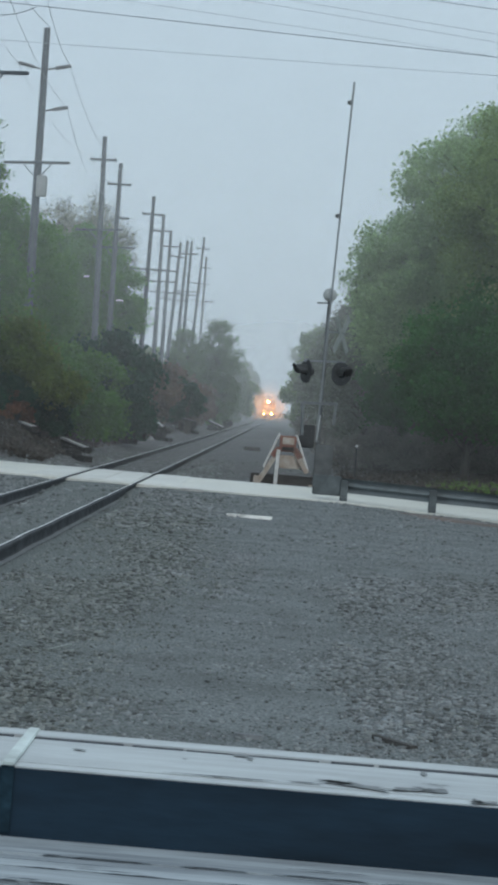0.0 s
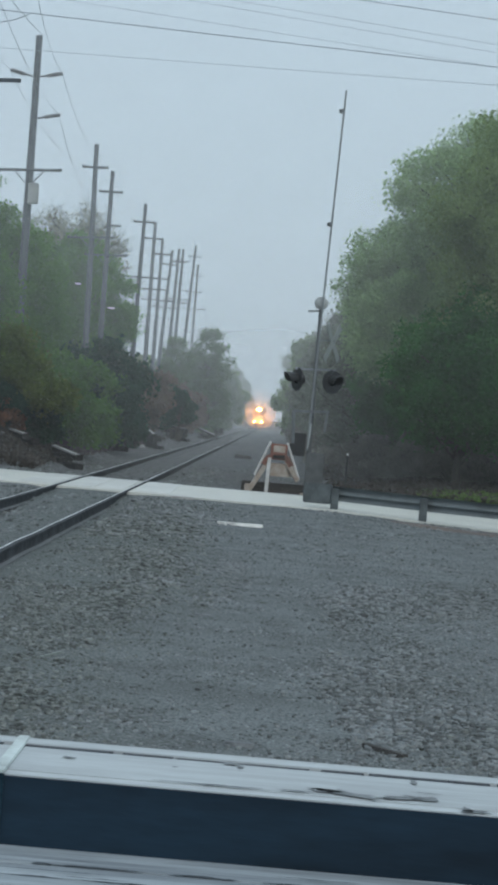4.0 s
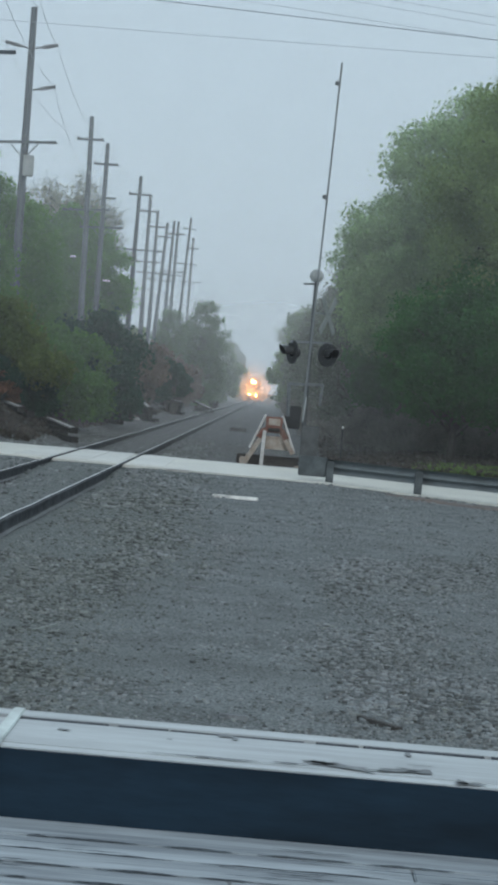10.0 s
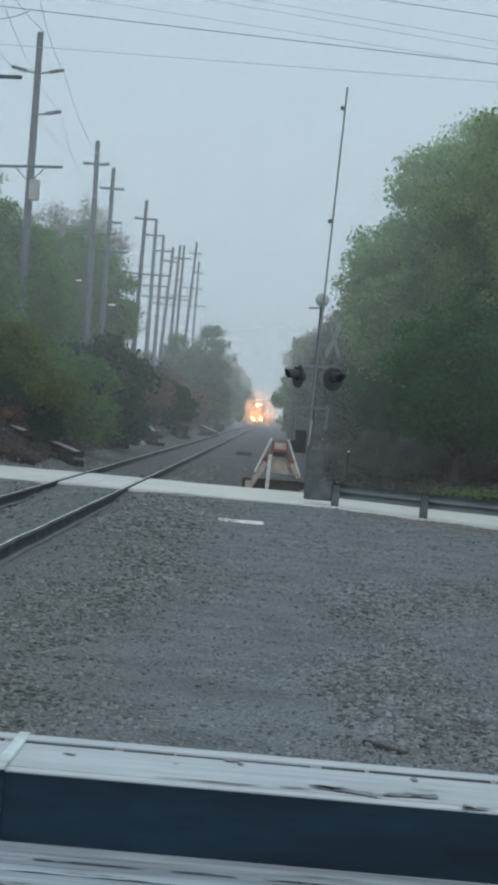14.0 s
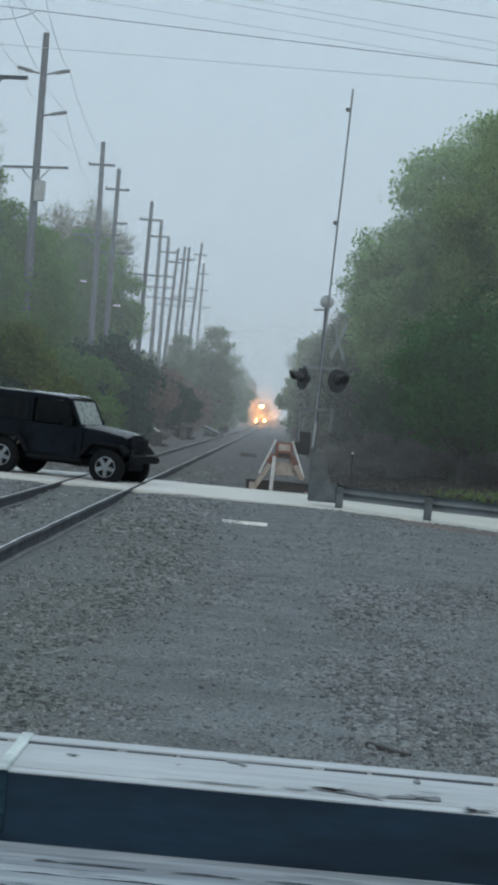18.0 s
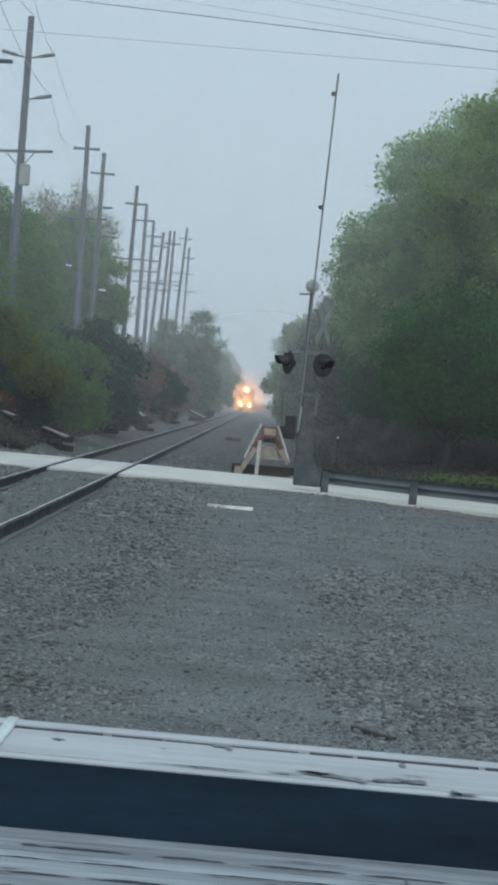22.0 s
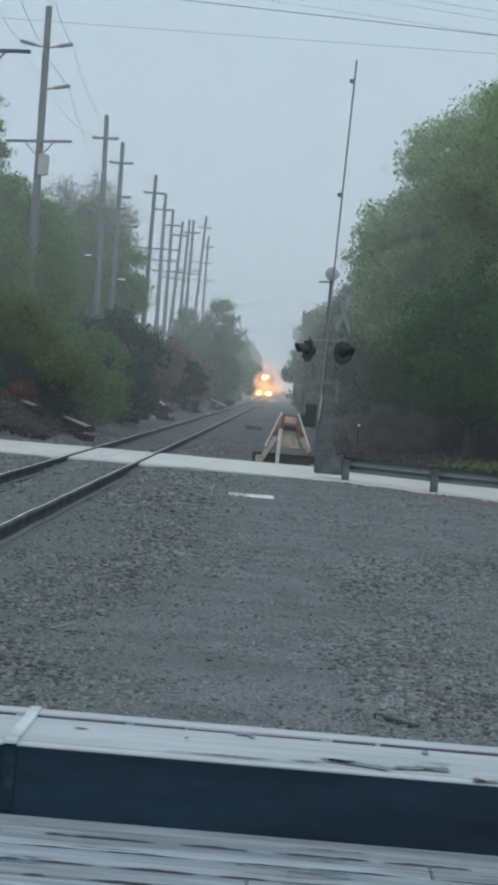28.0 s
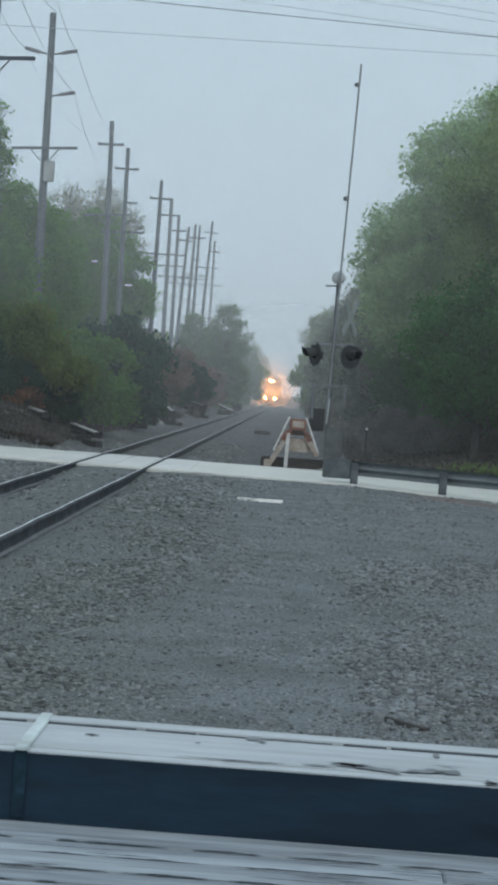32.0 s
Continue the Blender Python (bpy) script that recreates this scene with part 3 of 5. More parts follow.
# ---- platform with a white-painted raised edge ----
def build_platform():
    deck = empty("platform_deck", pose(0, 0, 0), "weathered grey timber platform deck, wet boards", "platform", kind="structure")
    part("deck_frame", box(-14, 14, -4, 6.80, -0.3, 0.06), NAVY, deck, "dark timber framing")
    rng = random.Random(3)
    top = 0.226
    joints = [6.815, 6.56, 6.38, 6.172, 6.0, 5.832, 5.645, 5.46, 5.275, 5.09, 4.905, 4.72, 4.535, 4.35, 4.165, 4.0]
    for k, (y1, y0) in enumerate(zip(joints, joints[1:])):
        z, gap = top + rng.uniform(-0.003, 0.003), rng.uniform(0.011, 0.018)
        cut = rng.uniform(-3.5, 3.5)
        for x0, x1 in ((-7, cut - 0.002), (cut + 0.002, 7)):
            bm = box(x0, x1, y0 + gap, y1, 0.06, z, 0.005)
            part("deck_board", bm, BOARD, deck)
        # a dark strip painted in for the shade down the deep wet joint
        part("joint_shade", box(-7, 7, y0 + 0.001, y0 + gap - 0.001, 0.07, top - 0.012), SPLIT_SHADE, deck, "dark strip put in for shade in the wet joint")
        # frayed edges where the board has rotted along the joint
        x = -1.3
        while x < 1.3:
            half = rng.uniform(0.03, 0.16)
            x += rng.uniform(-0.03, 0.16) + half
            lines = ([], [])
            bm = bmesh.new()
            for i in range(9):
                u = 2 * i / 8 - 1
                swell = 1 - abs(u) ** 1.6
                lines[0].append(bm.verts.new((x + half * u, y0 + gap - 0.004, z + 0.0015)))
                lines[1].append(bm.verts.new((x + half * u, y0 + gap + rng.uniform(0.002, 0.016) * swell, z + 0.0015)))
            for i in range(8):
                bm.faces.new((lines[0][i], lines[0][i + 1], lines[1][i + 1], lines[1][i]))
            part("split", bm, SPLIT_SHADE, deck, "dark rotted edge of a board")
            x += half
    # checks that run along the grain
    for k in range(34):
        cx, cy, half = rng.uniform(-1.1, 1.1), rng.uniform(5.2, 6.74), rng.uniform(0.04, 0.22)
        bm = bmesh.new()
        n = 9
        low = [bm.verts.new((cx + half * (2 * i / (n - 1) - 1), cy - rng.uniform(0.001, 0.007) * math.sin(math.pi * i / (n - 1)), top + 0.005)) for i in range(n)]
        high = [bm.verts.new((cx + half * (2 * i / (n - 1) - 1), cy + 0.001 + rng.uniform(0.001, 0.007) * math.sin(math.pi * i / (n - 1)), top + 0.005)) for i in range(n)]
        for i in range(n - 1):
            bm.faces.new((low[i], low[i + 1], high[i + 1], high[i]))
        part("split", bm, SPLIT_SHADE, deck, "dark split in the weathered board")
    part("deck_apron", box(-7, 7, -4, 3.995, 0.061, 0.222, 0.005), BOARD, deck)
    edge = empty("platform_edge", pose(0, 0, 0), "raised platform edge beam, worn white top and dark face", "edge beam")
    part("beam_body", box(-9, 9, 6.818, 7.50, -0.28, 0.443), NAVY, edge, "dark tarred timber face")
    for y0, y1, dz in ((6.820, 6.893, 0.0), (6.897, 7.378, 0.002), (7.412, 7.535, 0.008)):
        for x0, x1 in ((-9, -0.792), (-0.789, 9)):
            bm = box(x0, x1, y0, y1, 0.443 if y0 < 7.4 else 0.40, 0.45 + dz, 0.003)
            part("cap_board", bm, WHITE, edge, "white-painted cap board, chipped")
    # dark strips put in for the shade of the groove behind the cap
    rng = random.Random(12)
    x = -1.6
    while x < 1.6:
        w = rng.uniform(0.12, 0.5)
        part("groove_shade", box(x, x + w, 7.379, 7.4105, 0.443, 0.4515 + rng.uniform(0.0, 0.0045)), SPLIT_SHADE, edge, "dark strip put in for shade in the groove behind the cap")
        x += w + rng.uniform(0.002, 0.05)
    # thin strip added for the drip stain below the strap
    part("drip_stain", box(-0.812, -0.770, 6.809, 6.817, 0.235, 0.4525, 0.002), FACE_STAIN, edge, "faint drip stain below the strap, built as a thin strip")
    part("strap", box(-0.812, -0.770, 6.80, 7.545, 0.4525, 0.464, 0.003), STRAP, edge, "pale painted metal strap over the joint")
    rng = random.Random(8)
    for cx, cy, lx, ly, skew in ((0.335, 6.955, 0.135, 0.050, -0.28), (0.27, 6.990, 0.06, 0.030, -0.1), (0.52, 6.965, 0.08, 0.026, 0.15), (0.585, 6.985, 0.065, 0.050, -0.1), (0.47, 6.94, 0.03, 0.015, 0.0), (0.575, 7.30, 0.013, 0.045, 0.0), (0.72, 6.850, 0.022, 0.045, 0.0), (0.75, 6.838, 0.05, 0.02, 0.0),
                                 (-0.05, 7.36, 0.035, 0.030, 0.0), (-0.02, 7.31, 0.012, 0.02, 0.0), (-0.60, 7.20, 0.022, 0.016, 0.0), (-0.24, 7.19, 0.012, 0.012, 0.0), (-0.10, 6.905, 0.16, 0.012, 0.02), (0.16, 6.93, 0.06, 0.010, 0.0), (0.60, 7.10, 0.05, 0.006, 0.0)):
        bm = bmesh.new()
        n = 22
        ring = []
        for k in range(n):
            a = 2 * math.pi * k / n
            r = 1 + rng.uniform(-0.5, 0.3)
            ux = lx * r * math.cos(a)
            ring.append(bm.verts.new((cx + ux, cy + ly * r * math.sin(a) + skew * ux, 0.4565 if cy < 7.38 else 0.4605)))
        hub = bm.verts.new((cx, cy, 0.4565 if cy < 7.38 else 0.4605))
        for k in range(n):
            bm.faces.new((hub, ring[k], ring[(k + 1) % n]))
        part("bare_patch", bm, BARE, edge, "bare grey wood where paint has flaked")


build_platform()


# ---- plank and odd pieces on the gravel ----
def lying(name, x, y, length, width, height, turn, material, label, category, z=None):
    bm = box(-length / 2, length / 2, -width / 2, width / 2, -0.02, height, min(height, width) * 0.15)
    ob = part(name, bm, material)
    ob.matrix_basis = pose(x, y, land(x, y) if z is None else z, random.uniform(-1, 1), random.uniform(-1, 1), turn)
    return tagged(ob, label, category)


lying("white_plank", -0.44, 35.25, 0.76, 0.10, 0.05, 1, REFLECTOR, "white-painted plank lying on the gravel", "plank")
lying("white_plank", -1.70, 42.0, 0.46, 0.14, 0.05, 2, PALE_WOOD, "short bleached board lying beside the road", "plank")
lying("board_piece", -0.50, 19.1, 0.15, 0.07, 0.012, 0, BARE, "small pale piece of board on the gravel", "board")
lying("stick", 0.76, 11.86, 0.40, 0.045, 0.025, -59, TIE, "dark wet stick lying on the gravel", "stick")
lying("stick", -1.45, 15.03, 0.42, 0.022, 0.018, 73, GREY_PAINT, "thin bleached stick lying on the gravel", "stick")
lying("board_piece", -0.05, 11.6, 0.16, 0.05, 0.025, 4, BARE, "dark splinter of wood on the gravel", "board")

# ---- guardrail beside the road ----
def build_guardrail():
    g = empty("guardrail", pose(0, 0, 0), "grey galvanised W-beam guardrail on square posts", "guardrail")
    ways = []
    x, y = 1.32, 43.0
    for k in range(9):
        ways.append((x, y, -0.10 - 0.05 * smooth(0.6, 4.5, x)))
        a = math.atan2(-0.42, 1.0) if k > 0 else math.atan2(-0.45, 1.0)
        x, y = x + 1.905 * math.cos(a), y + 1.905 * math.sin(a)
    for px, py, pz in ways:
        part("guardrail_post", box(px - 0.075, px + 0.075, py - 0.09, py + 0.09, pz - 0.4, pz + 0.50, 0.008), OLD_POST, g, "weathered dark grey post")
    # the beam's wave, as depth and height
    wave = [(0.00, 0.24), (0.03, 0.255), (0.075, 0.285), (0.08, 0.325), (0.03, 0.355), (0.01, 0.385), (0.03, 0.415), (0.08, 0.445), (0.075, 0.485), (0.03, 0.515), (0.0, 0.53)]
    start = (ways[0][0] - 0.45, ways[0][1] + 0.20, ways[0][2])
    line = [start] + ways
    for (ax, ay, az), (bx, by, bz) in zip(line, line[1:]):
        bm = bmesh.new()
        d = Vector((bx - ax, by - ay, 0)).normalized()
        s = Vector((-d.y, d.x, 0))
        cols = []
        for cx, cy, cz in ((ax, ay, az), (bx + d.x * 0.1, by + d.y * 0.1, bz)):
            c = Vector((cx, cy, cz)) + s * 0.10
            cols.append([bm.verts.new(c + s * u + Vector((0, 0, h))) for u, h in wave] + [bm.verts.new(c + s * (u + 0.006) + Vector((0, 0, h))) for u, h in wave[::-1]])
        n = len(cols[0])
        for i in range(n):
            j = (i + 1) % n
            bm.faces.new((cols[0][i], cols[0][j], cols[1][j], cols[1][i]))
        part("w_beam", bm, DULL_GALV, g, "galvanised corrugated steel beam")
    part("end_terminal", box(0.68, 1.26, 42.98, 43.16, 0.06, 0.46, 0.02), OLD_POST, g, "grey boxed end terminal")


build_guardrail()


# ---- crossing signal with raised gate ----
def build_signal():
    x, y = 0.86, 51.5
    s = empty("crossing_signal", pose(x, y, -0.1), "railway crossing signal mast with raised gate arm, lamps unlit", "crossing signal")
    part("mast", rod((0, 0, 0), (0.0, 0, 4.55), 0.05, 0.045, 14), DIM_PAINT, s, "grey tubular mast")
    part("foundation", box(-0.30, 0.30, -0.30, 0.30, -0.25, 0.12, 0.02), PANEL, s, "concrete footing")
    part("junction_box", box(-0.05, 0.38, -0.32, 0.05, 0.12, 1.05, 0.02), DIM_PAINT, s, "weathered grey metal junction box")
    bell = part("bell", lathe([(0.02, -0.06), (0.155, -0.05), (0.165, -0.02), (0.14, 0.04), (0.08, 0.08), (0.02, 0.09)], 24, m=pose(0.0, -0.03, 4.66, 90)), PALE_PAINT, s, "round grey warning bell")
    part("bell_bracket", bar((-0.30, 0, 4.45), (0.08, 0, 4.47), 0.05, 0.04), GALV, s)
    # the X of boards, seen nearly edge on
    for a in (45, -45):
        bm = box(-0.60, 0.60, -0.012, 0.012, -0.09, 0.09, 0.004)
        p = part("crossbuck_board", bm, GREY_PAINT, s, "pale grey back of a crossbuck board")
        p.matrix_basis = pose(0.36, 0.10 + (0.03 if a > 0 else 0), 3.74, 0, a, 66)
    part("crossbuck_bracket", bar((0, 0.05, 3.78), (0.40, 0.10, 3.78), 0.04, 0.04), GALV, s)
    part("lamp_crossarm", bar((-0.50, 0, 3.04), (0.50, 0, 3.08), 0.05, 0.05), GALV, s, "steel cross arm for the lamps")
    for dx, yaw, side in ((-0.42, 118, 1), (0.42, 214, -1)):
        u = part("flasher", lathe([(0.02, -0.02), (0.28, -0.02), (0.29, 0.0), (0.28, 0.015), (0.12, 0.05), (0.10, 0.16), (0.02, 0.18)], 28), DARK_PAINT, s, "round black flasher backing")
        u.matrix_basis = pose(dx, 0, 2.79, 90, 0, yaw)
        part("lamp_hanger", bar((dx, 0.02, 2.9), (dx, 0.02, 3.06), 0.05, 0.06, up=(0, 1, 0)), DARK_PAINT, s)
        part("lens", lathe([(0.01, -0.045), (0.10, -0.04), (0.105, -0.02)], 20), CAR_GLASS, u, "dark unlit lamp lens")
        bm = bmesh.new()
        for k in range(13):
            a = math.radians(-35 + k * 250 / 12)
            q = (0.135 * math.cos(a), 0.135 * math.sin(a) + 0.02)
            r = (0.125 * math.cos(a), 0.125 * math.sin(a) + 0.02)
            long = 0.26 + 0.08 * math.sin(a)
            vs = [bm.verts.new(c) for c in ((q[0], q[1], -0.02), (q[0], q[1], -0.02 - long), (r[0], r[1], -0.02 - long), (r[0], r[1], -0.02))]
            if k:
                for i in range(4):
                    j = (i + 1) % 4
                    bm.faces.new((old[i], old[j], vs[j], vs[i]))
            old = vs
        part("visor", bm, DARK_PAINT, u, "black lamp visor")
    # gate works and counterweight
    part("gate_motor_box", box(-0.42, -0.10, -0.22, 0.14, 0.95, 1.50, 0.02), DARK_PAINT, s, "dark gate motor housing")
    part("counterweight_bar", bar((-0.46, -0.26, 2.02), (0.40, -0.26, 2.06), 0.05, 0.07), DULL_PAINT, s)
    part("counterweight_bar", bar((0.36, -0.26, 2.04), (0.33, -0.26, 1.55), 0.05, 0.06), DULL_PAINT, s)
    part("counterweight_bar", bar((-0.44, -0.26, 2.02), (-0.40, -0.24, 1.2), 0.05, 0.06), DULL_PAINT, s)
    part("counterweight", box(-0.48, -0.30, -0.34, -0.22, 0.98, 1.24, 0.015), DARK_PAINT, s, "dark iron counterweight")
    part("support_bar", bar((-0.04, -0.24, 1.15), (0.0, -0.24, 1.75), 0.04, 0.03), PALE_PAINT, s, "pale upright bar")
    arm = part("gate_arm", bar((-0.05, -0.18, 1.1), (0.16, -0.18, 9.78), 0.045, 0.075, up=(0, 1, 0)), GALV, s, "long grey gate arm standing upright")
    for z in (9.28, 6.55):
        lx = -0.05 + 0.21 * (z - 1.1) / 8.68 - 0.06
        part("gate_lamp", lathe([(0.02, -0.05), (0.05, -0.04), (0.055, 0.04), (0.02, 0.06)], 12, m=pose(lx, -0.18, z)), DULL_PAINT, arm, "small grey gate lamp")


build_signal()


# ---- bumping post at the end of a stub track ----
def build_bumper():
    b = empty("bumping_post", pose(0.13, 50.95, -0.1), "orange and cream steel track bumping post", "bumping post")
    part("head", box(-0.19, 0.21, -0.10, 0.20, 0.82, 1.20, 0.02), ORANGE, b, "faded orange bumper head")
    part("head_plate", box(-0.12, 0.16, -0.125, -0.102, 1.00, 1.16, 0.008), CREAM, b, "worn cream plate")
    part("head_slot", box(-0.12, 0.16, -0.13, -0.103, 0.86, 0.94, 0.006), TIE, b, "dark slot")
    for s in (-1, 1):
        part("brace", bar((0.18 * s, 0.0, 0.86), (-0.63, -0.15, 0.06) if s < 0 else (0.52, -0.10, 0.36), 0.085, 0.10), CREAM, b, "worn cream and orange splayed brace")
        part("brace_top", bar((0.19 * s, -0.01, 0.90), (0.34 * s, -0.045, 0.69), 0.10, 0.115), ORANGE, b, "orange paint on the brace")
        part("tension_rod", rod((0.20 * s, 0.10, 1.24), (0.53 * s, -0.05, 0.42), 0.028, n=8), WHITE_STEEL, b, "white tension rod")
        part("foot", box(0.66 * s - 0.08, 0.66 * s + 0.08, -0.26, -0.02, -0.05, 0.20 if s < 0 else 0.08, 0.015), CREAM, b, "weathered foot clamp")
        part("stub_rail", extrude([(0.68 * s + u, v + 0.17) for u, v in [(-0.07, -0.172), (0.07, -0.172), (0.012, -0.14), (0.012, -0.04), (0.036, -0.03), (0.036, 0.0), (-0.036, 0.0), (-0.036, -0.03), (-0.012, -0.04), (-0.012, -0.14)]], -0.2, 1.6), RUST, b, "rusty stub of rail")
    part("front_post", bar((-0.22, -0.16, -0.05), (-0.20, -0.13, 0.86), 0.085, 0.07, up=(0, 1, 0)), WHITE_STEEL, b, "white front post")
    part("cross_plate", box(-0.16, 0.42, 0.0, 0.05, 0.42, 0.74, 0.01), CREAM, b, "pale grey cross plate")
    part("cross_tie", box(-0.82, 0.82, 0.1, 0.34, -0.08, 0.26, 0.02), TIE, b, "dark timber under the post")


build_bumper()


# ---- utility poles and wires ----
def insulator(p, q, parent):
    p, q = Vector(p), Vector(q)
    bm = rod(p, q, 0.03, n=8)
    d = (q - p)
    for k in range(11):
        c = p + d * (0.36 + 0.06 * k)
        rod(c - d.normalized() * 0.022, c + d.normalized() * 0.022, 0.072, 0.055, 10, bm)
    part("insulator", bm, CERAMIC, parent, "grey ribbed line insulator")


def utility_pole(x, y, h, lean, style):
    base = land(x, y) - 0.3
    p = empty("utility_pole", pose(x, y, base, 0, lean, 0), "tall grey wooden utility pole with cross arms", "utility pole", "poles along the railway")
    H = h - base
    part("pole_shaft", rod((0, 0, 0), (0, 0, H), 0.165, 0.105, 14), POLE_WOOD, p, "weathered round timber shaft")
    if style in ("first", "plain"):
        for s, z in ((-1, H - 1.33), (1, H - 1.33), (1, H - 2.68))[:3 if style == "first" else 2]:
            insulator((0.12 * s, 0, z), (0.86 * s, 0, z + 0.16), p)
        box_low = H - 5.50
        if style == "first":
            part("transformer_box", box(0.02, 0.36, -0.34, -0.10, box_low, box_low + 0.68, 0.03), PALE_PAINT, p, "grey metal equipment box")
    else:
        part("upper_crossarm", bar((-0.60, -0.10, H - 1.06), (0.60, -0.10, H - 1.06), 0.09, 0.11), POLE_WOOD, p, "short upper cross arm")
        if style == "double":
            part("side_arm", bar((0.05, -0.10, H - 2.75), (0.62, -0.10, H - 2.75), 0.09, 0.10), POLE_WOOD, p)
        for s in (-1, 1):
            part("pin_insulator", rod((0.55 * s, -0.10, H - 1.02), (0.55 * s, -0.10, H - 0.94), 0.04, 0.03, 8), CERAMIC, p)
    z = H - (4.40 if style in ("first", "plain") else 4.25)
    skew = 0.5 if y < 110 else 0.2
    part("lower_crossarm", bar((-1.14, -0.15 + skew, z), (1.10, -0.15 - skew, z), 0.075, 0.085), POLE_WOOD, p, "long lower timber cross arm")
    for s in (-1, 1):
        part("arm_brace", bar((0.12 * s, -0.15, z - 0.42), (0.48 * s, -0.15 - 0.44 * s * skew, z - 0.05), 0.03, 0.03), GALV, p)
    for u in (-1.1, -0.75, 0.7, 1.05) if style not in ("first", "plain") else ():
        part("pin_insulator", rod((u, -0.15 - u * skew * 0.9, z + 0.05), (u, -0.15 - u * skew * 0.9, z + 0.11), 0.035, 0.025, 8), CERAMIC, p)
    if 90 < y < 112:
        part("pole_tag", box(*((-0.62, -0.36) if y < 100 else (0.25, 0.62)), -0.24, -0.20, 6.55 if y < 100 else 6.05, 6.64 if y < 100 else 6.14, 0.01), REFLECTOR, p, "small white plate on the pole")
    return Vector((x, y, base)), H


def wire(p, q, sag, r, label="thin dark overhead power line"):
    cu = bpy.data.curves.new("power_line", "CURVE")
    cu.dimensions, cu.bevel_depth, cu.bevel_resolution = "3D", r, 1
    sp = cu.splines.new("POLY")
    n = 25
    sp.points.add(n - 1)
    p, q = Vector(p), Vector(q)
    for k in range(n):
        u = k / (n - 1)
        c = p.lerp(q, u)
        sp.points[k].co = (c.x, c.y, c.z - sag * 4 * u * (1 - u), 1)
    cu.materials.append(WIRE)
    tagged(new("power_line", cu), label, "power line", "overhead wires", "")


def build_poles():
    spots = [(-7.57, 50.0, 13.4, 1.0, "plain"), (-8.74, 69.6, 13.5, -0.7, "first"), (-9.20, 97.2, 13.5, -1.6, "arms"), (-9.27, 107.8, 13.5, -0.6, "double"), (-8.54, 123.5, 13.5, 0.2, "arms"),
             (-8.63, 134.9, 13.5, -0.5, "arms"), (-8.85, 147.7, 13.5, -0.2, "double"), (-8.6, 157.2, 13.5, 2.2, "arms"), (-8.68, 168.0, 14.5, 1.2, "double"), (-8.96, 180.0, 15.4, 0.4, "arms"),
             (-8.56, 195.0, 17.0, 2.1, "double"), (-8.68, 205.0, 15.9, -0.2, "arms")]
    # each spot is the top's place; the foot follows from the lean
    tips = []
    for x, y, h, lean, style in spots:
        fx = x - math.sin(radians(lean)) * (h + 0.4)
        utility_pole(fx, y, h, lean, style)
        tips.append((x, y, h))
    for k, ((ax, ay, ah), (bx, by, bh)) in enumerate(zip(tips, tips[1:])):
        if k > 7:
            break
        if k == 0:
            spans = ((-0.86, -1.2, -0.86, -1.17), (0.86, -1.2, 0.86, -1.17), (-0.1, -1.6, 0.86, -2.52))
        elif k == 1:
            spans = ((-0.86, -1.17, -0.55, -0.9), (0.86, -1.17, 0.55, -0.9), (0.86, -2.52, 0.2, -2.6))
        else:
            spans = ((-0.55, -0.9, -0.55, -0.9), (0.55, -0.9, 0.55, -0.9))
        for ua, za, ub, zb in spans:
            wire((ax + ua, ay, ah + za), (bx + ub, by, bh + zb), (0.42, 0.6)[k] if k < 2 else 0.012 * (by - ay) + 0.1, 0.008)
    wire((-8.8, 40, 13.6), (-8.6, 69.6, 13.5), 0.5, 0.010)
    # lines that cross above the road
    for za, zb, sag, r in ((9.98, 9.62, 0.0, 0.010), (9.20, 9.28, 0.05, 0.0048), (10.48, 9.68, 0.06, 0.0042), (10.95, 9.99, 0.06, 0.0042), (11.1, 10.15, 0.05, 0.0042), (11.35, 10.66, 0.03, 0.009)):
        k = (zb - za) / 11.0
        wire((-40, 46, za - k * 33), (45, 46, zb + k * 41), sag, r)
    wire((-7.75, 46, 9.95), (-6.03, 46, 9.925), 0.25, 0.010, "slack splice loop under the power line")


build_poles()


# ---- trees and bushes ----
def crown_points(rng, blobs, per, shell=0.55):
    """Leaf places in many overlapping clumps, with gaps between them."""
    out = []
    for cx, cy, cz, r in blobs:
        n = int(per * r ** 1.7)
        d = rng.normal(size=(n, 3))
        d /= np.linalg.norm(d, axis=1)[:, None]
        rad = r * (shell + (1 - shell) * rng.random(n) ** 0.6) * (1 + 0.22 * rng.normal(size=n))
        out.append(np.array([cx, cy, cz]) + d * rad[:, None] * np.array([1, 1, 0.8]))
    return np.concatenate(out)


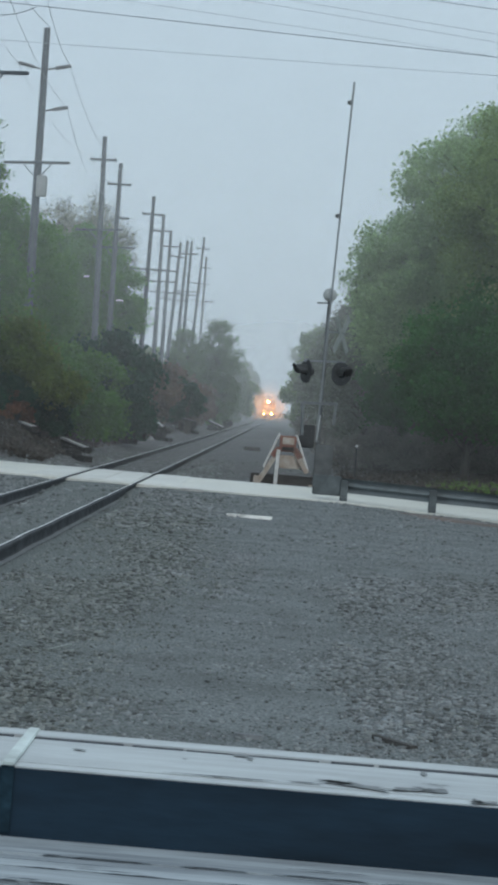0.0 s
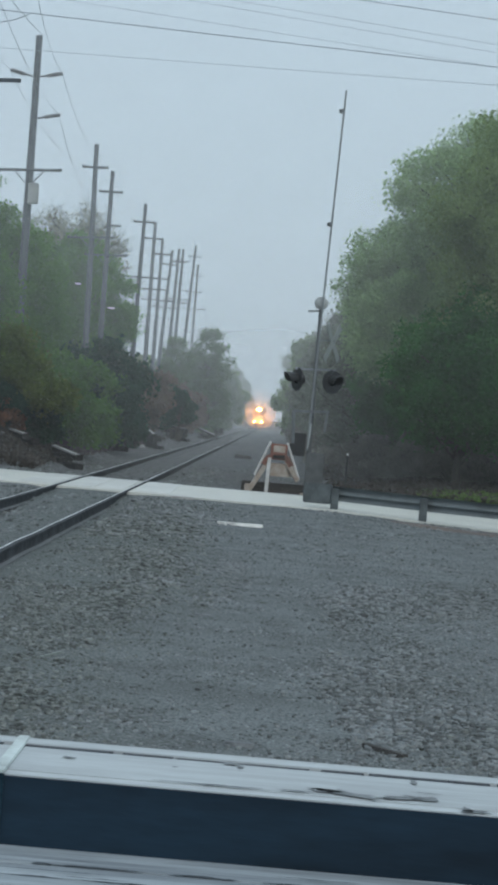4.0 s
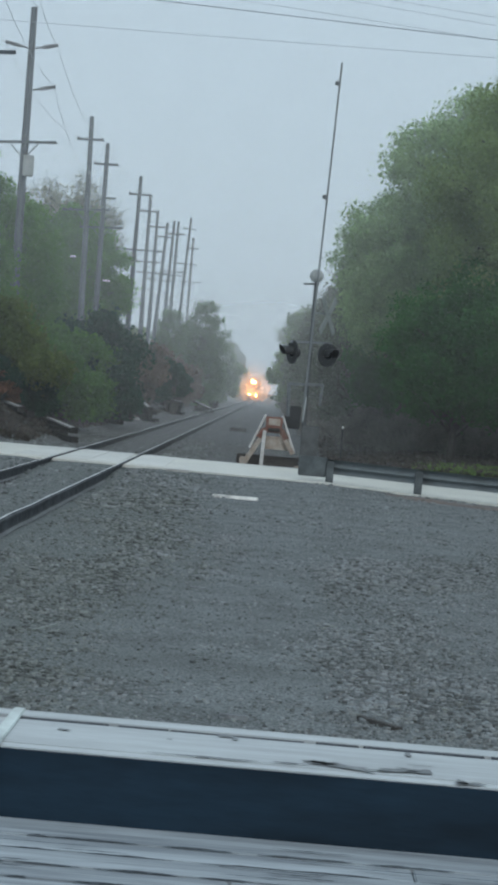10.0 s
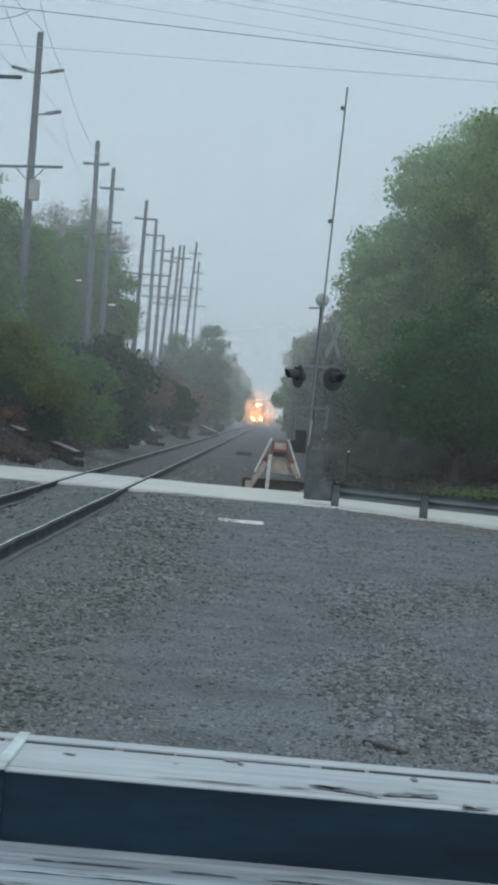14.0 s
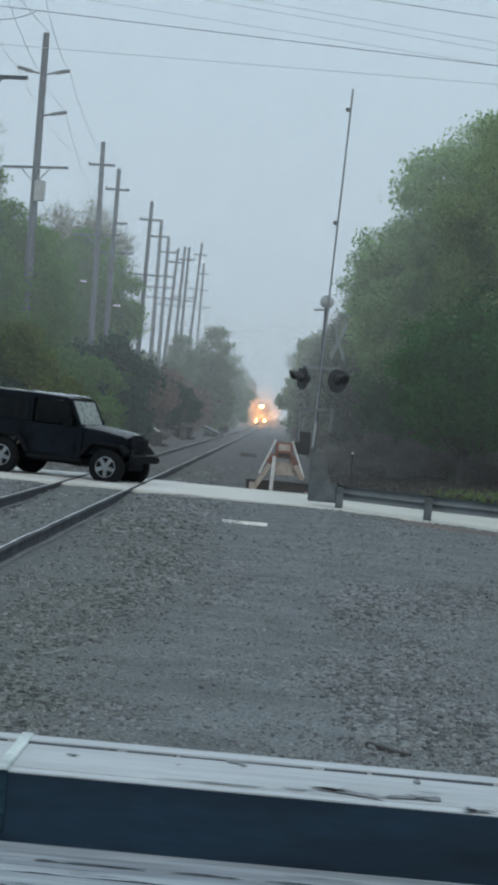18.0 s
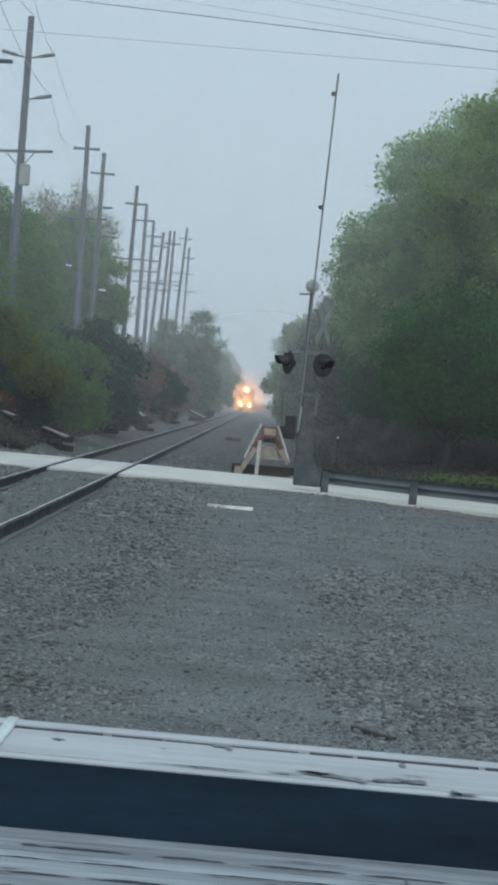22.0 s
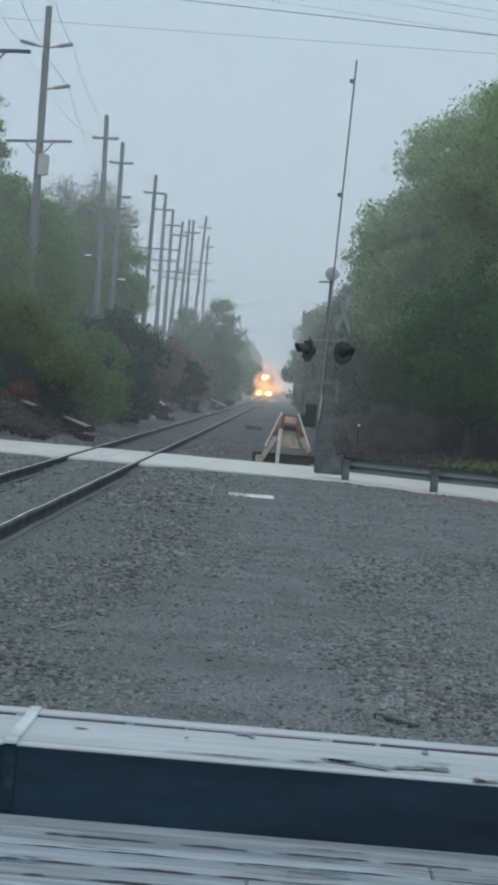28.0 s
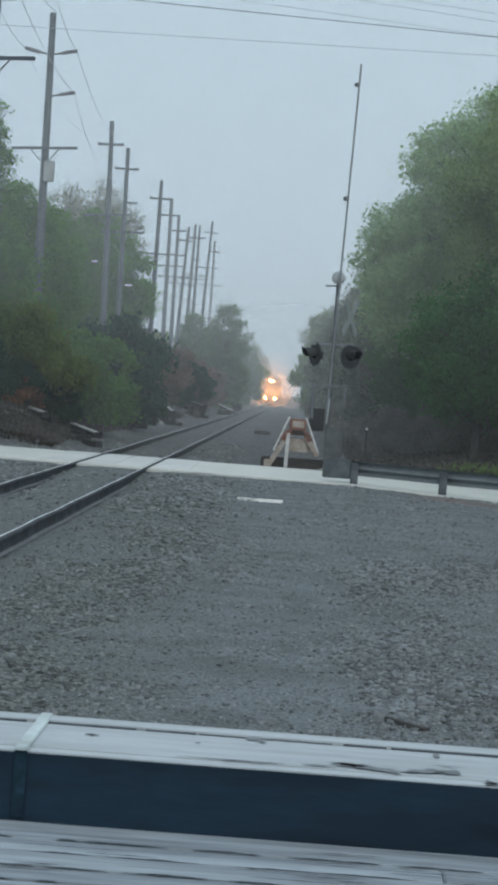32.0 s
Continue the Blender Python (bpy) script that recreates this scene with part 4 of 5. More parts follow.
def make_tree(name, seed, h, radius, low, per, leaf, material, label, category="tree", shape=1.0, bare=0.0):
    """A tapered trunk with limbs, and a crown of leaf clumps at the limbs' ends, round the origin."""
    rng = np.random.default_rng(seed)
    t = new(name)
    tagged(t, label, category)
    bm = bmesh.new()
    top = h * 0.82
    bends = [Vector((rng.normal() * 0.12 * h * 0.1, rng.normal() * 0.12 * h * 0.1, top * k / 4)) for k in range(5)]
    bends[0] = Vector((0, 0, -0.3))
    for k in range(4):
        r0, r1 = 0.028 * h * (1 - k / 4.4), 0.028 * h * (1 - (k + 1) / 4.4)
        rod(bends[k], bends[k + 1], r0, r1, 9, bm)
    blobs = []
    limbs = int(10 + h * 2.2)
    for k in range(limbs):
        z = low + (h * 0.9 - low) * ((k + rng.random()) / limbs)
        u = (z - low) / (h - low)
        reach = radius * (math.sin(math.pi * min(1, 0.22 + 0.72 * u)) ** (0.7 * shape)) * rng.uniform(0.45, 1.0)
        a = 2.399 * k + rng.normal() * 0.5
        start = Vector((0, 0, max(0.3, z - 0.35 * reach)))
        end = Vector((reach * math.cos(a), reach * math.sin(a), z))
        rod(start, end, 0.012 * h * (1 - 0.6 * u), 0.006 * h * (1 - 0.7 * u), 6, bm)
        for j in range(2):
            tip = end + Vector(rng.normal(size=3)) * radius * 0.22
            rod(start.lerp(end, 0.55), tip, 0.005 * h * (1 - 0.5 * u), 0.0025 * h, 5, bm)
            blobs.append((*tip, radius * rng.uniform(0.20, 0.34)))
        blobs.append((*end, radius * rng.uniform(0.24, 0.40)))
    blobs.append((0, 0, h * 0.93, radius * 0.25))
    part("trunk", bm, BARK, t, "grey-brown trunk and limbs")
    pts = crown_points(rng, blobs, per)
    pts = pts[(pts[:, 2] > 0.05) & (rng.random(len(pts)) > bare)]
    s = leaf * rng.lognormal(0, 0.3, len(pts))
    part("crown", leaf_mesh("crown", pts, s, rng, 0.3), material, t, "leafy crown")
    return t


def make_shaped_tree(name, seed, profile, count, leaf, material, label, clump=0.7, bare=0.0, twigs=0.0):
    """A tree whose crown fills a profile of (height, reach): trunk, limbs to the clumps, leaf clumps with gaps, stray twigs at the rim."""
    rng = np.random.default_rng(seed)
    t = new(name)
    tagged(t, label, "tree")
    zs, rs = [p[0] for p in profile], [p[1] for p in profile]
    h, low = zs[-1], zs[0]
    fine = np.linspace(low, h, 200)
    weight = np.interp(fine, zs, rs) ** 1.3
    weight /= weight.sum()
    wide = max(rs)
    bm = bmesh.new()
    knots = [Vector((rng.normal() * 0.015 * h * (k > 0), rng.normal() * 0.015 * h * (k > 0), -0.3 + 0.85 * h * k / 5)) for k in range(6)]
    for k in range(5):
        rod(knots[k], knots[k + 1], 0.026 * h * (1 - k / 5.4), 0.026 * h * (1 - (k + 1) / 5.4), 9, bm)
    blobs = []
    for k in range(int(26 * (wide / clump) ** 1.6)):
        z, a = float(rng.choice(fine, p=weight)), 2.399 * k + rng.normal() * 0.4
        r = clump * rng.uniform(0.55, 1.15)
        reach = max(0.0, float(np.interp(z, zs, rs)) * rng.uniform(0.5, 1.08) - 0.55 * r)
        end = Vector((reach * math.cos(a), reach * math.sin(a), min(z, h - 0.4 * r)))
        if k % 3 == 0:
            start = Vector((0, 0, max(0.4, end.z - 0.55 * reach - 0.3)))
            mid = start.lerp(end, 0.55) + Vector((0, 0, 0.06 * reach))
            rod(start, mid, 0.009 * h * (1 - 0.6 * z / h), 0.006 * h * (1 - 0.6 * z / h), 6, bm)
            rod(mid, end, 0.006 * h * (1 - 0.6 * z / h), 0.0016 * h, 5, bm)
        if rng.random() < twigs:
            for j in range(4):
                way = Vector((end.x * 0.25, end.y * 0.25, 0.5)) + Vector(rng.normal(size=3)) * 0.7
                rod(end, end + way.normalized() * r * 1.7, 0.012, 0.004, 4, bm, False)
        blobs.append((*end, r))
    part("trunk", bm, BARK, t, "grey-brown trunk and limbs")
    volume = sum(b[3] ** 1.7 for b in blobs)
    pts = crown_points(rng, blobs, count / volume, 0.3)
    pts = pts[(pts[:, 2] > 0.05) & (rng.random(len(pts)) > bare)]
    part("crown", leaf_mesh("crown", pts, leaf * rng.lognormal(0, 0.3, len(pts)), rng, 0.3), material, t, "leafy crown")
    return t


def make_bush(name, seed, w, h, per, leaf, material, label):
    rng = np.random.default_rng(seed)
    t = new(name)
    tagged(t, label, "bush")
    bm = bmesh.new()
    blobs = []
    for k in range(16):
        a, r = rng.uniform(0, 6.28), w * 0.5 * math.sqrt(rng.random())
        z = h * rng.uniform(0.25, 0.88) * (1 - 0.45 * (r / (w * 0.5)) ** 2)
        end = (r * math.cos(a), r * math.sin(a), z)
        rod((r * 0.25 * math.cos(a), r * 0.25 * math.sin(a), -0.2), end, 0.035, 0.012, 5, bm)
        blobs.append((*end, min(w, h) * rng.uniform(0.16, 0.28)))
    part("stem_cluster", bm, BARK, t, "thin grey stems")
    pts = crown_points(rng, blobs, per, 0.35)
    pts = pts[pts[:, 2] > 0.0]
    part("foliage", leaf_mesh("foliage", pts, leaf * rng.lognormal(0, 0.3, len(pts)), rng), material, t, "dense foliage")
    return t


def build_trees():
    def put(src, spots, used=[]):
        for k, (x, y, s, a) in enumerate(spots):
            m = pose(x, y, land(x, y) - 0.05, 0, 0, a)
            if src in used:
                ob = copy_thing(src, m)
            else:
                src.matrix_basis = m
                used.append(src)
                ob = src
            ob.scale = (s, s, s)
    # beside the road, on the side of the guardrail
    put(make_shaped_tree("tree", 1, [(2.4, 2.4), (4.5, 3.0), (6.6, 3.3), (8.2, 3.3), (9.5, 2.95), (10.4, 2.3), (11.0, 1.4), (11.35, 0.5)], 150000, 0.085, LEAF_SPRING, "large olive-green tree in spring leaf beside the road", 0.8), [(7.5, 61.0, 1.0, 0)])
    put(make_shaped_tree("tree", 12, [(3.0, 1.8), (5.0, 2.2), (7.0, 2.3), (8.6, 2.3), (9.7, 2.0), (10.5, 1.3), (11.0, 0.4)], 95000, 0.085, LEAF_EDGE, "tall fresh green tree beside the olive one", 0.7), [(5.4, 65.0, 1.0, 0)])
    put(make_shaped_tree("tree", 2, [(2.9, 1.3), (3.8, 2.0), (5.2, 2.5), (6.8, 2.5), (7.5, 2.0), (8.1, 1.1), (8.4, 0.3)], 75000, 0.09, LEAF_EDGE, "broad fresh green tree at the edge of the line", 0.65, twigs=0.08), [(4.05, 66.0, 1.0, 0), (5.0, 77.0, 1.0, 90), (6.6, 71.0, 1.1, 200)])
    put(make_shaped_tree("tree", 3, [(1.3, 1.4), (2.3, 2.1), (3.6, 2.2), (4.8, 1.6), (5.6, 0.5)], 55000, 0.095, LEAF_DARK, "dense dark green tree under taller ones", 0.6), [(5.15, 60.0, 1.0, 0), (6.9, 58.6, 0.95, 80), (8.7, 58.9, 1.1, 170), (4.3, 70.0, 0.9, 20), (8.0, 63.0, 1.25, 130)])
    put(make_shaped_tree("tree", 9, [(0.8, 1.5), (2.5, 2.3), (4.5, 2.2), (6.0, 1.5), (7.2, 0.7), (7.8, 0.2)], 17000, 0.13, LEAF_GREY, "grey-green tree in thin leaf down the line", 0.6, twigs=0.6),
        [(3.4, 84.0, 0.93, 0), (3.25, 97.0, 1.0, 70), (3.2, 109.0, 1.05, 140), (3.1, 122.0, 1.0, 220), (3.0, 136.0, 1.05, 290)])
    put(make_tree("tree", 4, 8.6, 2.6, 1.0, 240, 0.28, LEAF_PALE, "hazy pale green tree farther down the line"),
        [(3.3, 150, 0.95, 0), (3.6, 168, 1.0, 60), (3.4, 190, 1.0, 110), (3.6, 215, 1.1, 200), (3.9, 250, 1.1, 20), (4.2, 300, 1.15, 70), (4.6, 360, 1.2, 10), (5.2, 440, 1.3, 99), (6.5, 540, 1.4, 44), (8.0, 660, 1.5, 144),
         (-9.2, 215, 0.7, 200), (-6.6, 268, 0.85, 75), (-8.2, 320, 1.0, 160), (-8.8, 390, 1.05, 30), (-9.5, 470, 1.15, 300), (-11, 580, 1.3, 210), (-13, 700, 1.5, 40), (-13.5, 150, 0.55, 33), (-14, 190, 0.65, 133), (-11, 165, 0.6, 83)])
    # along the poles
    put(make_shaped_tree("tree", 5, [(1.2, 2.0), (3.0, 2.7), (5.0, 2.85), (6.6, 2.5), (7.7, 1.8), (8.4, 1.0), (8.75, 0.3)], 75000, 0.10, LEAF_MID, "rounded fresh green tree behind the utility poles", 0.7), [(-10.05, 75.0, 0.87, 0), (-13.3, 73.0, 0.92, 100), (-12.2, 88.0, 0.9, 222), (-10.9, 112.0, 1.12, 300), (-13.8, 102.0, 1.05, 200), (-14.0, 64.0, 0.85, 30)])
    put(make_shaped_tree("tree", 6, [(3.0, 2.6), (6.0, 3.0), (8.5, 2.9), (10.4, 2.3), (11.6, 1.4), (12.4, 0.3)], 26000, 0.095, LEAF_BUD, "tall thin tree with pale buds and bare twigs", 0.7, twigs=1.0), [(-11.6, 119.0, 0.98, 0), (-13.9, 122.0, 0.97, 120)])
    put(make_shaped_tree("tree", 10, [(1.0, 1.3), (2.6, 1.9), (4.2, 1.5), (5.2, 0.8), (5.7, 0.2)], 26000, 0.10, LEAF_MID, "young green tree standing before the poles", 0.6), [(-9.5, 66.5, 1.0, 0), (-11.2, 67.5, 1.05, 110)])
    put(make_shaped_tree("tree", 21, [(3.5, 0.7), (6.0, 1.0), (8.2, 0.85), (9.6, 0.5), (10.4, 0.15)], 9000, 0.10, LEAF_MID, "slim young tree in thin leaf behind the bank", 0.4, twigs=0.6), [(-10.75, 72.0, 0.97, 0)])
    put(make_bush("bush", 11, 4.2, 3.3, 2400, 0.105, LEAF_YELLOW, "yellow-green bush growing on the railway bank"), [(-8.3, 62.5, 1.0, 0), (-9.6, 63.5, 0.95, 70)])
    put(make_bush("bush", 12, 3.0, 2.7, 2400, 0.105, LEAF_BUSH, "fresh green bush on the railway bank"), [(-6.9, 67.0, 0.98, 0), (-7.3, 66.0, 1.0, 200), (-8.9, 69.0, 1.2, 40), (-8.4, 78, 1.25, 140), (-10, 66, 1.4, 10)])
    # four half-size ones are added for the dark shade under the yellow bushes
    put(make_bush("bush", 13, 2.8, 3.4, 2200, 0.11, LEAF_FIR, "dark evergreen bush on the railway bank, half-size ones added as shade"), [(-6.45, 79.0, 1.0, 0), (-7.5, 82.0, 1.12, 60), (-7.9, 91.0, 1.35, 150), (-9.2, 59.5, 0.75, 10), (-7.9, 61.2, 0.46, 130), (-8.9, 60.8, 0.5, 220), (-7.1, 62.6, 0.48, 40), (-8.5, 61.4, 0.56, 300), (-7.9, 73.5, 0.75, 60), (-8.4, 108, 1.0, 20)])
    put(make_bush("bush", 14, 2.4, 2.4, 1500, 0.12, LEAF_BROWN, "dry reddish-brown brush on the railway bank"), [(-7.0, 104.0, 1.2, 0), (-7.5, 116.0, 1.4, 60), (-7.3, 132, 1.5, 0), (-6.3, 146, 1.1, 70), (-6.9, 152, 1.4, 170)])
    put(make_bush("bush", 15, 3.4, 2.2, 2600, 0.07, BRUSH, "low dark bare brush under the trees"), [(3.8, 68.0, 0.8, 0), (5.9, 63.5, 0.8, 50), (8.2, 60.5, 0.8, 140), (7.4, 67.0, 1.0, 25), (9.4, 64.5, 1.1, 75), (9.8, 70.0, 1.2, 15), (5.5, 73.0, 1.1, 60), (4.6, 64.5, 0.7, 10), (3.1, 78.0, 0.9, 200), (2.9, 94.0, 0.9, 20), (3.0, 110.0, 1.0, 90), (3.1, 132, 1.1, 12), (3.2, 150, 1.2, 12)])
    put(make_bush("bush", 17, 1.6, 3.9, 3200, 0.11, LEAF_FIR, "narrow dark evergreen bush near the line"), [(-5.95, 128.0, 1.28, 0)])
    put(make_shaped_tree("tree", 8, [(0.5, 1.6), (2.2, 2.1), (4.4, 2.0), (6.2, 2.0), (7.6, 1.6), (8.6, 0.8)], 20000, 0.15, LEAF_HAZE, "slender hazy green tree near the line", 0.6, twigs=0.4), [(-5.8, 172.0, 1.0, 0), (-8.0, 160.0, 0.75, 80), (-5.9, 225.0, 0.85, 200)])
    put(make_bush("bush", 16, 0.9, 1.1, 2600, 0.09, LEAF_RUST, "rust-brown dead stems on the bank"), [(-7.75, 61.0, 1.0, 0), (-8.5, 60.2, 0.8, 90), (-9.0, 61.5, 0.9, 40)])
    rng = np.random.default_rng(77)
    n = 9000
    x, y = rng.uniform(3.6, 9, n), rng.uniform(50.2, 57, n)
    keep = x > 3.6 + 0.35 * (y - 50) * rng.random(n)
    c = np.array([(a, b, land(a, b) + 0.06) for a, b in zip(x[keep], y[keep])])
    g = part("grass_verge", leaf_mesh("grass_verge", c, rng.uniform(0.08, 0.22, len(c)), rng), GRASS)
    tagged(g, "short green roadside grass", "grass", kind="stuff")


    # fallen leaves and dead stems on both banks
    n = 22000
    side = rng.random(n) < 0.62
    y = np.where(side, 53.0 + 3 * rng.random(n), 51.5) + 66 * rng.random(n) ** 1.9
    x = np.where(side, rng.uniform(-11, -6.0, n), rng.uniform(1.7, 7.0, n))
    c = np.array([(a, b, land(a, b) + 0.03 + 0.10 * rng.random()) for a, b in zip(x, y)])
    g = part("leaf_litter", leaf_mesh("leaf_litter", c, rng.uniform(0.06, 0.20, n), rng), LITTER)
    tagged(g, "dead brown leaves and stems on the banks", "leaf litter", kind="stuff")


build_trees()


# ---- old ties and stones along the bank ----
def build_tie(x, y, z, turn, tilt, pale):
    ob = part("discarded_tie", box(-1.22, 1.22, -0.11, 0.11, 0.0, 0.165, 0.014), TIE_DARK)
    ob.matrix_basis = pose(x, y, z, 0, 0, turn) @ pose(0, 0, 0.2 * math.sin(radians(tilt)) * 2 if tilt else 0, 0, tilt, 0)
    if pale:
        # pale strip stands for sky light on the wet upper face
        part("lit_face", box(-1.24, 1.2, -0.118, 0.03, 0.130, 0.174, 0.004), PALE_WOOD, ob, "pale strip put in for light on the wet upper face")
    return tagged(ob, "old timber tie on top of a discarded pile, light painted on its upper face" if pale else "dark discarded railway tie on the bank", "railway tie", "discarded ties on the bank")


def build_bank():
    # piles: x and y of the middle, how many ties lie on one another, turn, tilt of the top one with the lit strip
    for x, y, layers, turn, tilt in ((-5.95, 60.6, 2, -70, 4), (-7.05, 60.3, 2, -60, 2), (-6.15, 80.0, 5, -40, 0), (-5.75, 99.0, 5, -66, 11), (-5.85, 130.0, 5, -62, 5), (-5.0, 158.0, 3, -66, 10), (-5.6, 196.0, 5, -60, 6)):
        base = land(x, y)
        for k in range(layers):
            top = k == layers - 1
            build_tie(x + random.uniform(-0.16, 0.16), y + random.uniform(-0.35, 0.35), base + 0.168 * k, turn + random.uniform(-14, 14), tilt if top else random.uniform(-2, 2), top)
            if y < 100 and not top:
                side = Vector((math.sin(radians(-turn)), math.cos(radians(turn)), 0)) * 0.27
                build_tie(x - side.x, y + side.y, base + 0.168 * k, turn + random.uniform(-5, 5), 0, False)
    # a string of ties left lying towards the road
    for x, y in ((-5.55, 59.0), (-6.25, 61.3)):
        build_tie(x, y, land(x, y), -73, 0, False)
    rng = random.Random(5)
    for x, y, s in ((-6.7, 94.0, 0.17), (-5.9, 96.0, 0.15), (-6.6, 130.0, 0.2), (-7.5, 58.5, 0.13), (-7.65, 58.3, 0.11), (2.4, 57.0, 0.14), (2.0, 55.0, 0.1)):
        bm = bmesh.new()
        bmesh.ops.create_icosphere(bm, subdivisions=2, radius=s)
        for v in bm.verts:
            v.co *= 1 + 0.35 * noise.noise(v.co * 6 + Vector((x, y, 0)))
            v.co.z *= 0.7
        ob = part("rock", bm, ROCK)
        ob.matrix_basis = pose(x, y, land(x, y) + s * 0.3, 0, 0, rng.uniform(0, 360))
        tagged(ob, "pale grey rock lying on the bank", "rock")
    bm = bmesh.new()
    rings = []
    for k in range(5):
        rings.append([])
        for a in range(28):
            u = 2 * math.pi * a / 28
            r = k / 4 * (1 + 0.3 * noise.noise((math.cos(u) * 2, math.sin(u) * 2, 1)))
            px, py = 4.3 + 1.9 * r * math.cos(u), 39.9 - 0.42 * r * math.cos(u) * 1.9 + 1.0 * r * math.sin(u)
            rings[-1].append(bm.verts.new((px, py, land(px, py) + 0.006 + 0.012 * (1 - k / 4))))
    for p, q in zip(rings, rings[1:]):
        for a in range(28):
            bm.faces.new((p[a], q[a], q[(a + 1) % 28], p[(a + 1) % 28]))
    bmesh.ops.remove_doubles(bm, verts=bm.verts, dist=0.001)
    ob = part("bare_soil", bm, REDDISH, None, "", True)
    tagged(ob, "patch of bare reddish soil beside the guardrail", "soil", kind="stuff")
    lying("discarded_tie", -1.3, 94.0, 0.7, 0.24, 0.16, 8, TIE, "dark discarded railway tie beside the track", "railway tie")
    m = empty("marker_post", pose(2.1, 60.0, land(2.1, 60)), "thin dark marker post with a white reflector", "marker post")
    part("stake", rod((0, 0, -0.1), (0, 0, 0.98), 0.022, n=8), DARK_PAINT, m)
    part("reflector", lathe([(0.01, -0.01), (0.036, -0.01), (0.036, 0.01), (0.01, 0.015)], 16, m=pose(0, -0.03, 1.0, 90)), REFLECTOR, m, "small white reflector")


build_bank()


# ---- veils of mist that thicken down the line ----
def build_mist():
    # haze put in as flat see-through sheets, denser down the line
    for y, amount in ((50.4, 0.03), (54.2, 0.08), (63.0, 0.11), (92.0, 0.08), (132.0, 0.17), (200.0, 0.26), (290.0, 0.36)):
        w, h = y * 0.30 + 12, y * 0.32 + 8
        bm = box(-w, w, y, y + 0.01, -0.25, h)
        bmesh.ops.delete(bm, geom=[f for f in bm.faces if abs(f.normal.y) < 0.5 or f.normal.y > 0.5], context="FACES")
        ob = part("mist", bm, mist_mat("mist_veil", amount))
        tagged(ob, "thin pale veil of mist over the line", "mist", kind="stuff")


build_mist()


# ---- the train ----
def build_train():
    t = empty("locomotive", pose(-3.59, 455, 0), "dark diesel locomotive approaching with warm headlights", "locomotive")
    part("nose", extrude([(-1.35, 1.2), (1.35, 1.2), (1.35, 2.5), (1.1, 2.75), (-1.1, 2.75), (-1.35, 2.5)], 0, 2.2), LOCO, t, "dark low nose")
    part("cab", extrude([(-1.5, 1.2), (1.5, 1.2), (1.5, 3.6), (1.1, 4.15), (0.5, 4.3), (-0.5, 4.3), (-1.1, 4.15), (-1.5, 3.6)], 2.2, 5.0), LOCO, t, "dark cab with sloped roof")
    part("hood", box(-1.2, 1.2, 5.0, 20.0, 1.2, 4.1, 0.1), LOCO, t, "long engine hood")
    part("frame", box(-1.5, 1.5, -0.3, 20.5, 0.9, 1.2, 0.03), PLASTIC, t, "black underframe")
    part("pilot", extrude([(-1.4, 0.15), (1.4, 0.15), (1.45, 0.9), (-1.45, 0.9)], -0.55, -0.2), PLASTIC, t, "black pilot plate")
    for s in (-1, 1):
        part("windscreen", box(0.75 * s - 0.5, 0.75 * s + 0.5, 2.16, 2.2, 2.95, 3.55, 0.01), CAR_GLASS, t, "dark cab window")
        part("ditch_lamp", lathe([(0.02, 0.0), (0.16, 0.0), (0.17, -0.1), (0.1, -0.2)], 16, m=pose(0.75 * s, -0.62, 1.10, 90)), WARM_DITCH, t, "glowing ditch lamp")
        part("headlamp", lathe([(0.02, 0.0), (0.17, 0.0), (0.18, -0.1), (0.1, -0.2)], 16, m=pose(0.19 * s, 2.05, 3.66, 90)), WARM_LAMP, t, "glowing twin headlamp")
        for k in range(4):
            y = 2.0 + k * 5.0
            part("wheel", lathe([(0.05, 0.0), (0.5, 0.0), (0.52, 0.1), (0.05, 0.12)], 20, m=pose(0.74 * s, y, 0.51, 0, 90, 0)), RUST, t, "steel wheel")
    # a disc added to stand for the glow round the lamps
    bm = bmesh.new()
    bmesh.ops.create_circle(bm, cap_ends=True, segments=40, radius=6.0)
    d = part("halo", bm, halo_mat("lamp_halo", 6.0), t, "added disc that stands for the glow round the lamps")
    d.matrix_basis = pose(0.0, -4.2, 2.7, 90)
    return t


TRAIN = build_train()


# ---- the four-by-four ----
def build_wheel(parent, x, y, side, name="wheel"):
    w = part(name, lathe([(0.20, -0.11), (0.31, -0.125), (0.365, -0.11), (0.385, -0.07), (0.385, 0.07), (0.365, 0.11), (0.31, 0.125), (0.20, 0.11)], 36), TYRE, parent, "black all-terrain tyre", True)
    w.matrix_basis = pose(x, y, 0.385, 90 if side < 0 else -90, 0, 0)
    rim = part("rim", lathe([(0.215, 0.04), (0.225, 0.118), (0.21, 0.122), (0.19, 0.075), (0.03, 0.055)], 30), ALLOY, w, "silver alloy rim")
    part("hub_cap", lathe([(0.05, 0.06), (0.055, 0.115), (0.03, 0.122), (0.01, 0.122)], 14), ALLOY, w)
    for k in range(5):
        a = 2 * math.pi * k / 5
        part("spoke", bar((0.04 * math.cos(a), 0.04 * math.sin(a), 0.095), (0.205 * math.cos(a), 0.205 * math.sin(a), 0.10), 0.085, 0.03), ALLOY, w)
    part("brake_disc", lathe([(0.02, 0.0), (0.17, 0.0), (0.17, 0.02), (0.02, 0.025)], 20), PLASTIC, w)
    return w


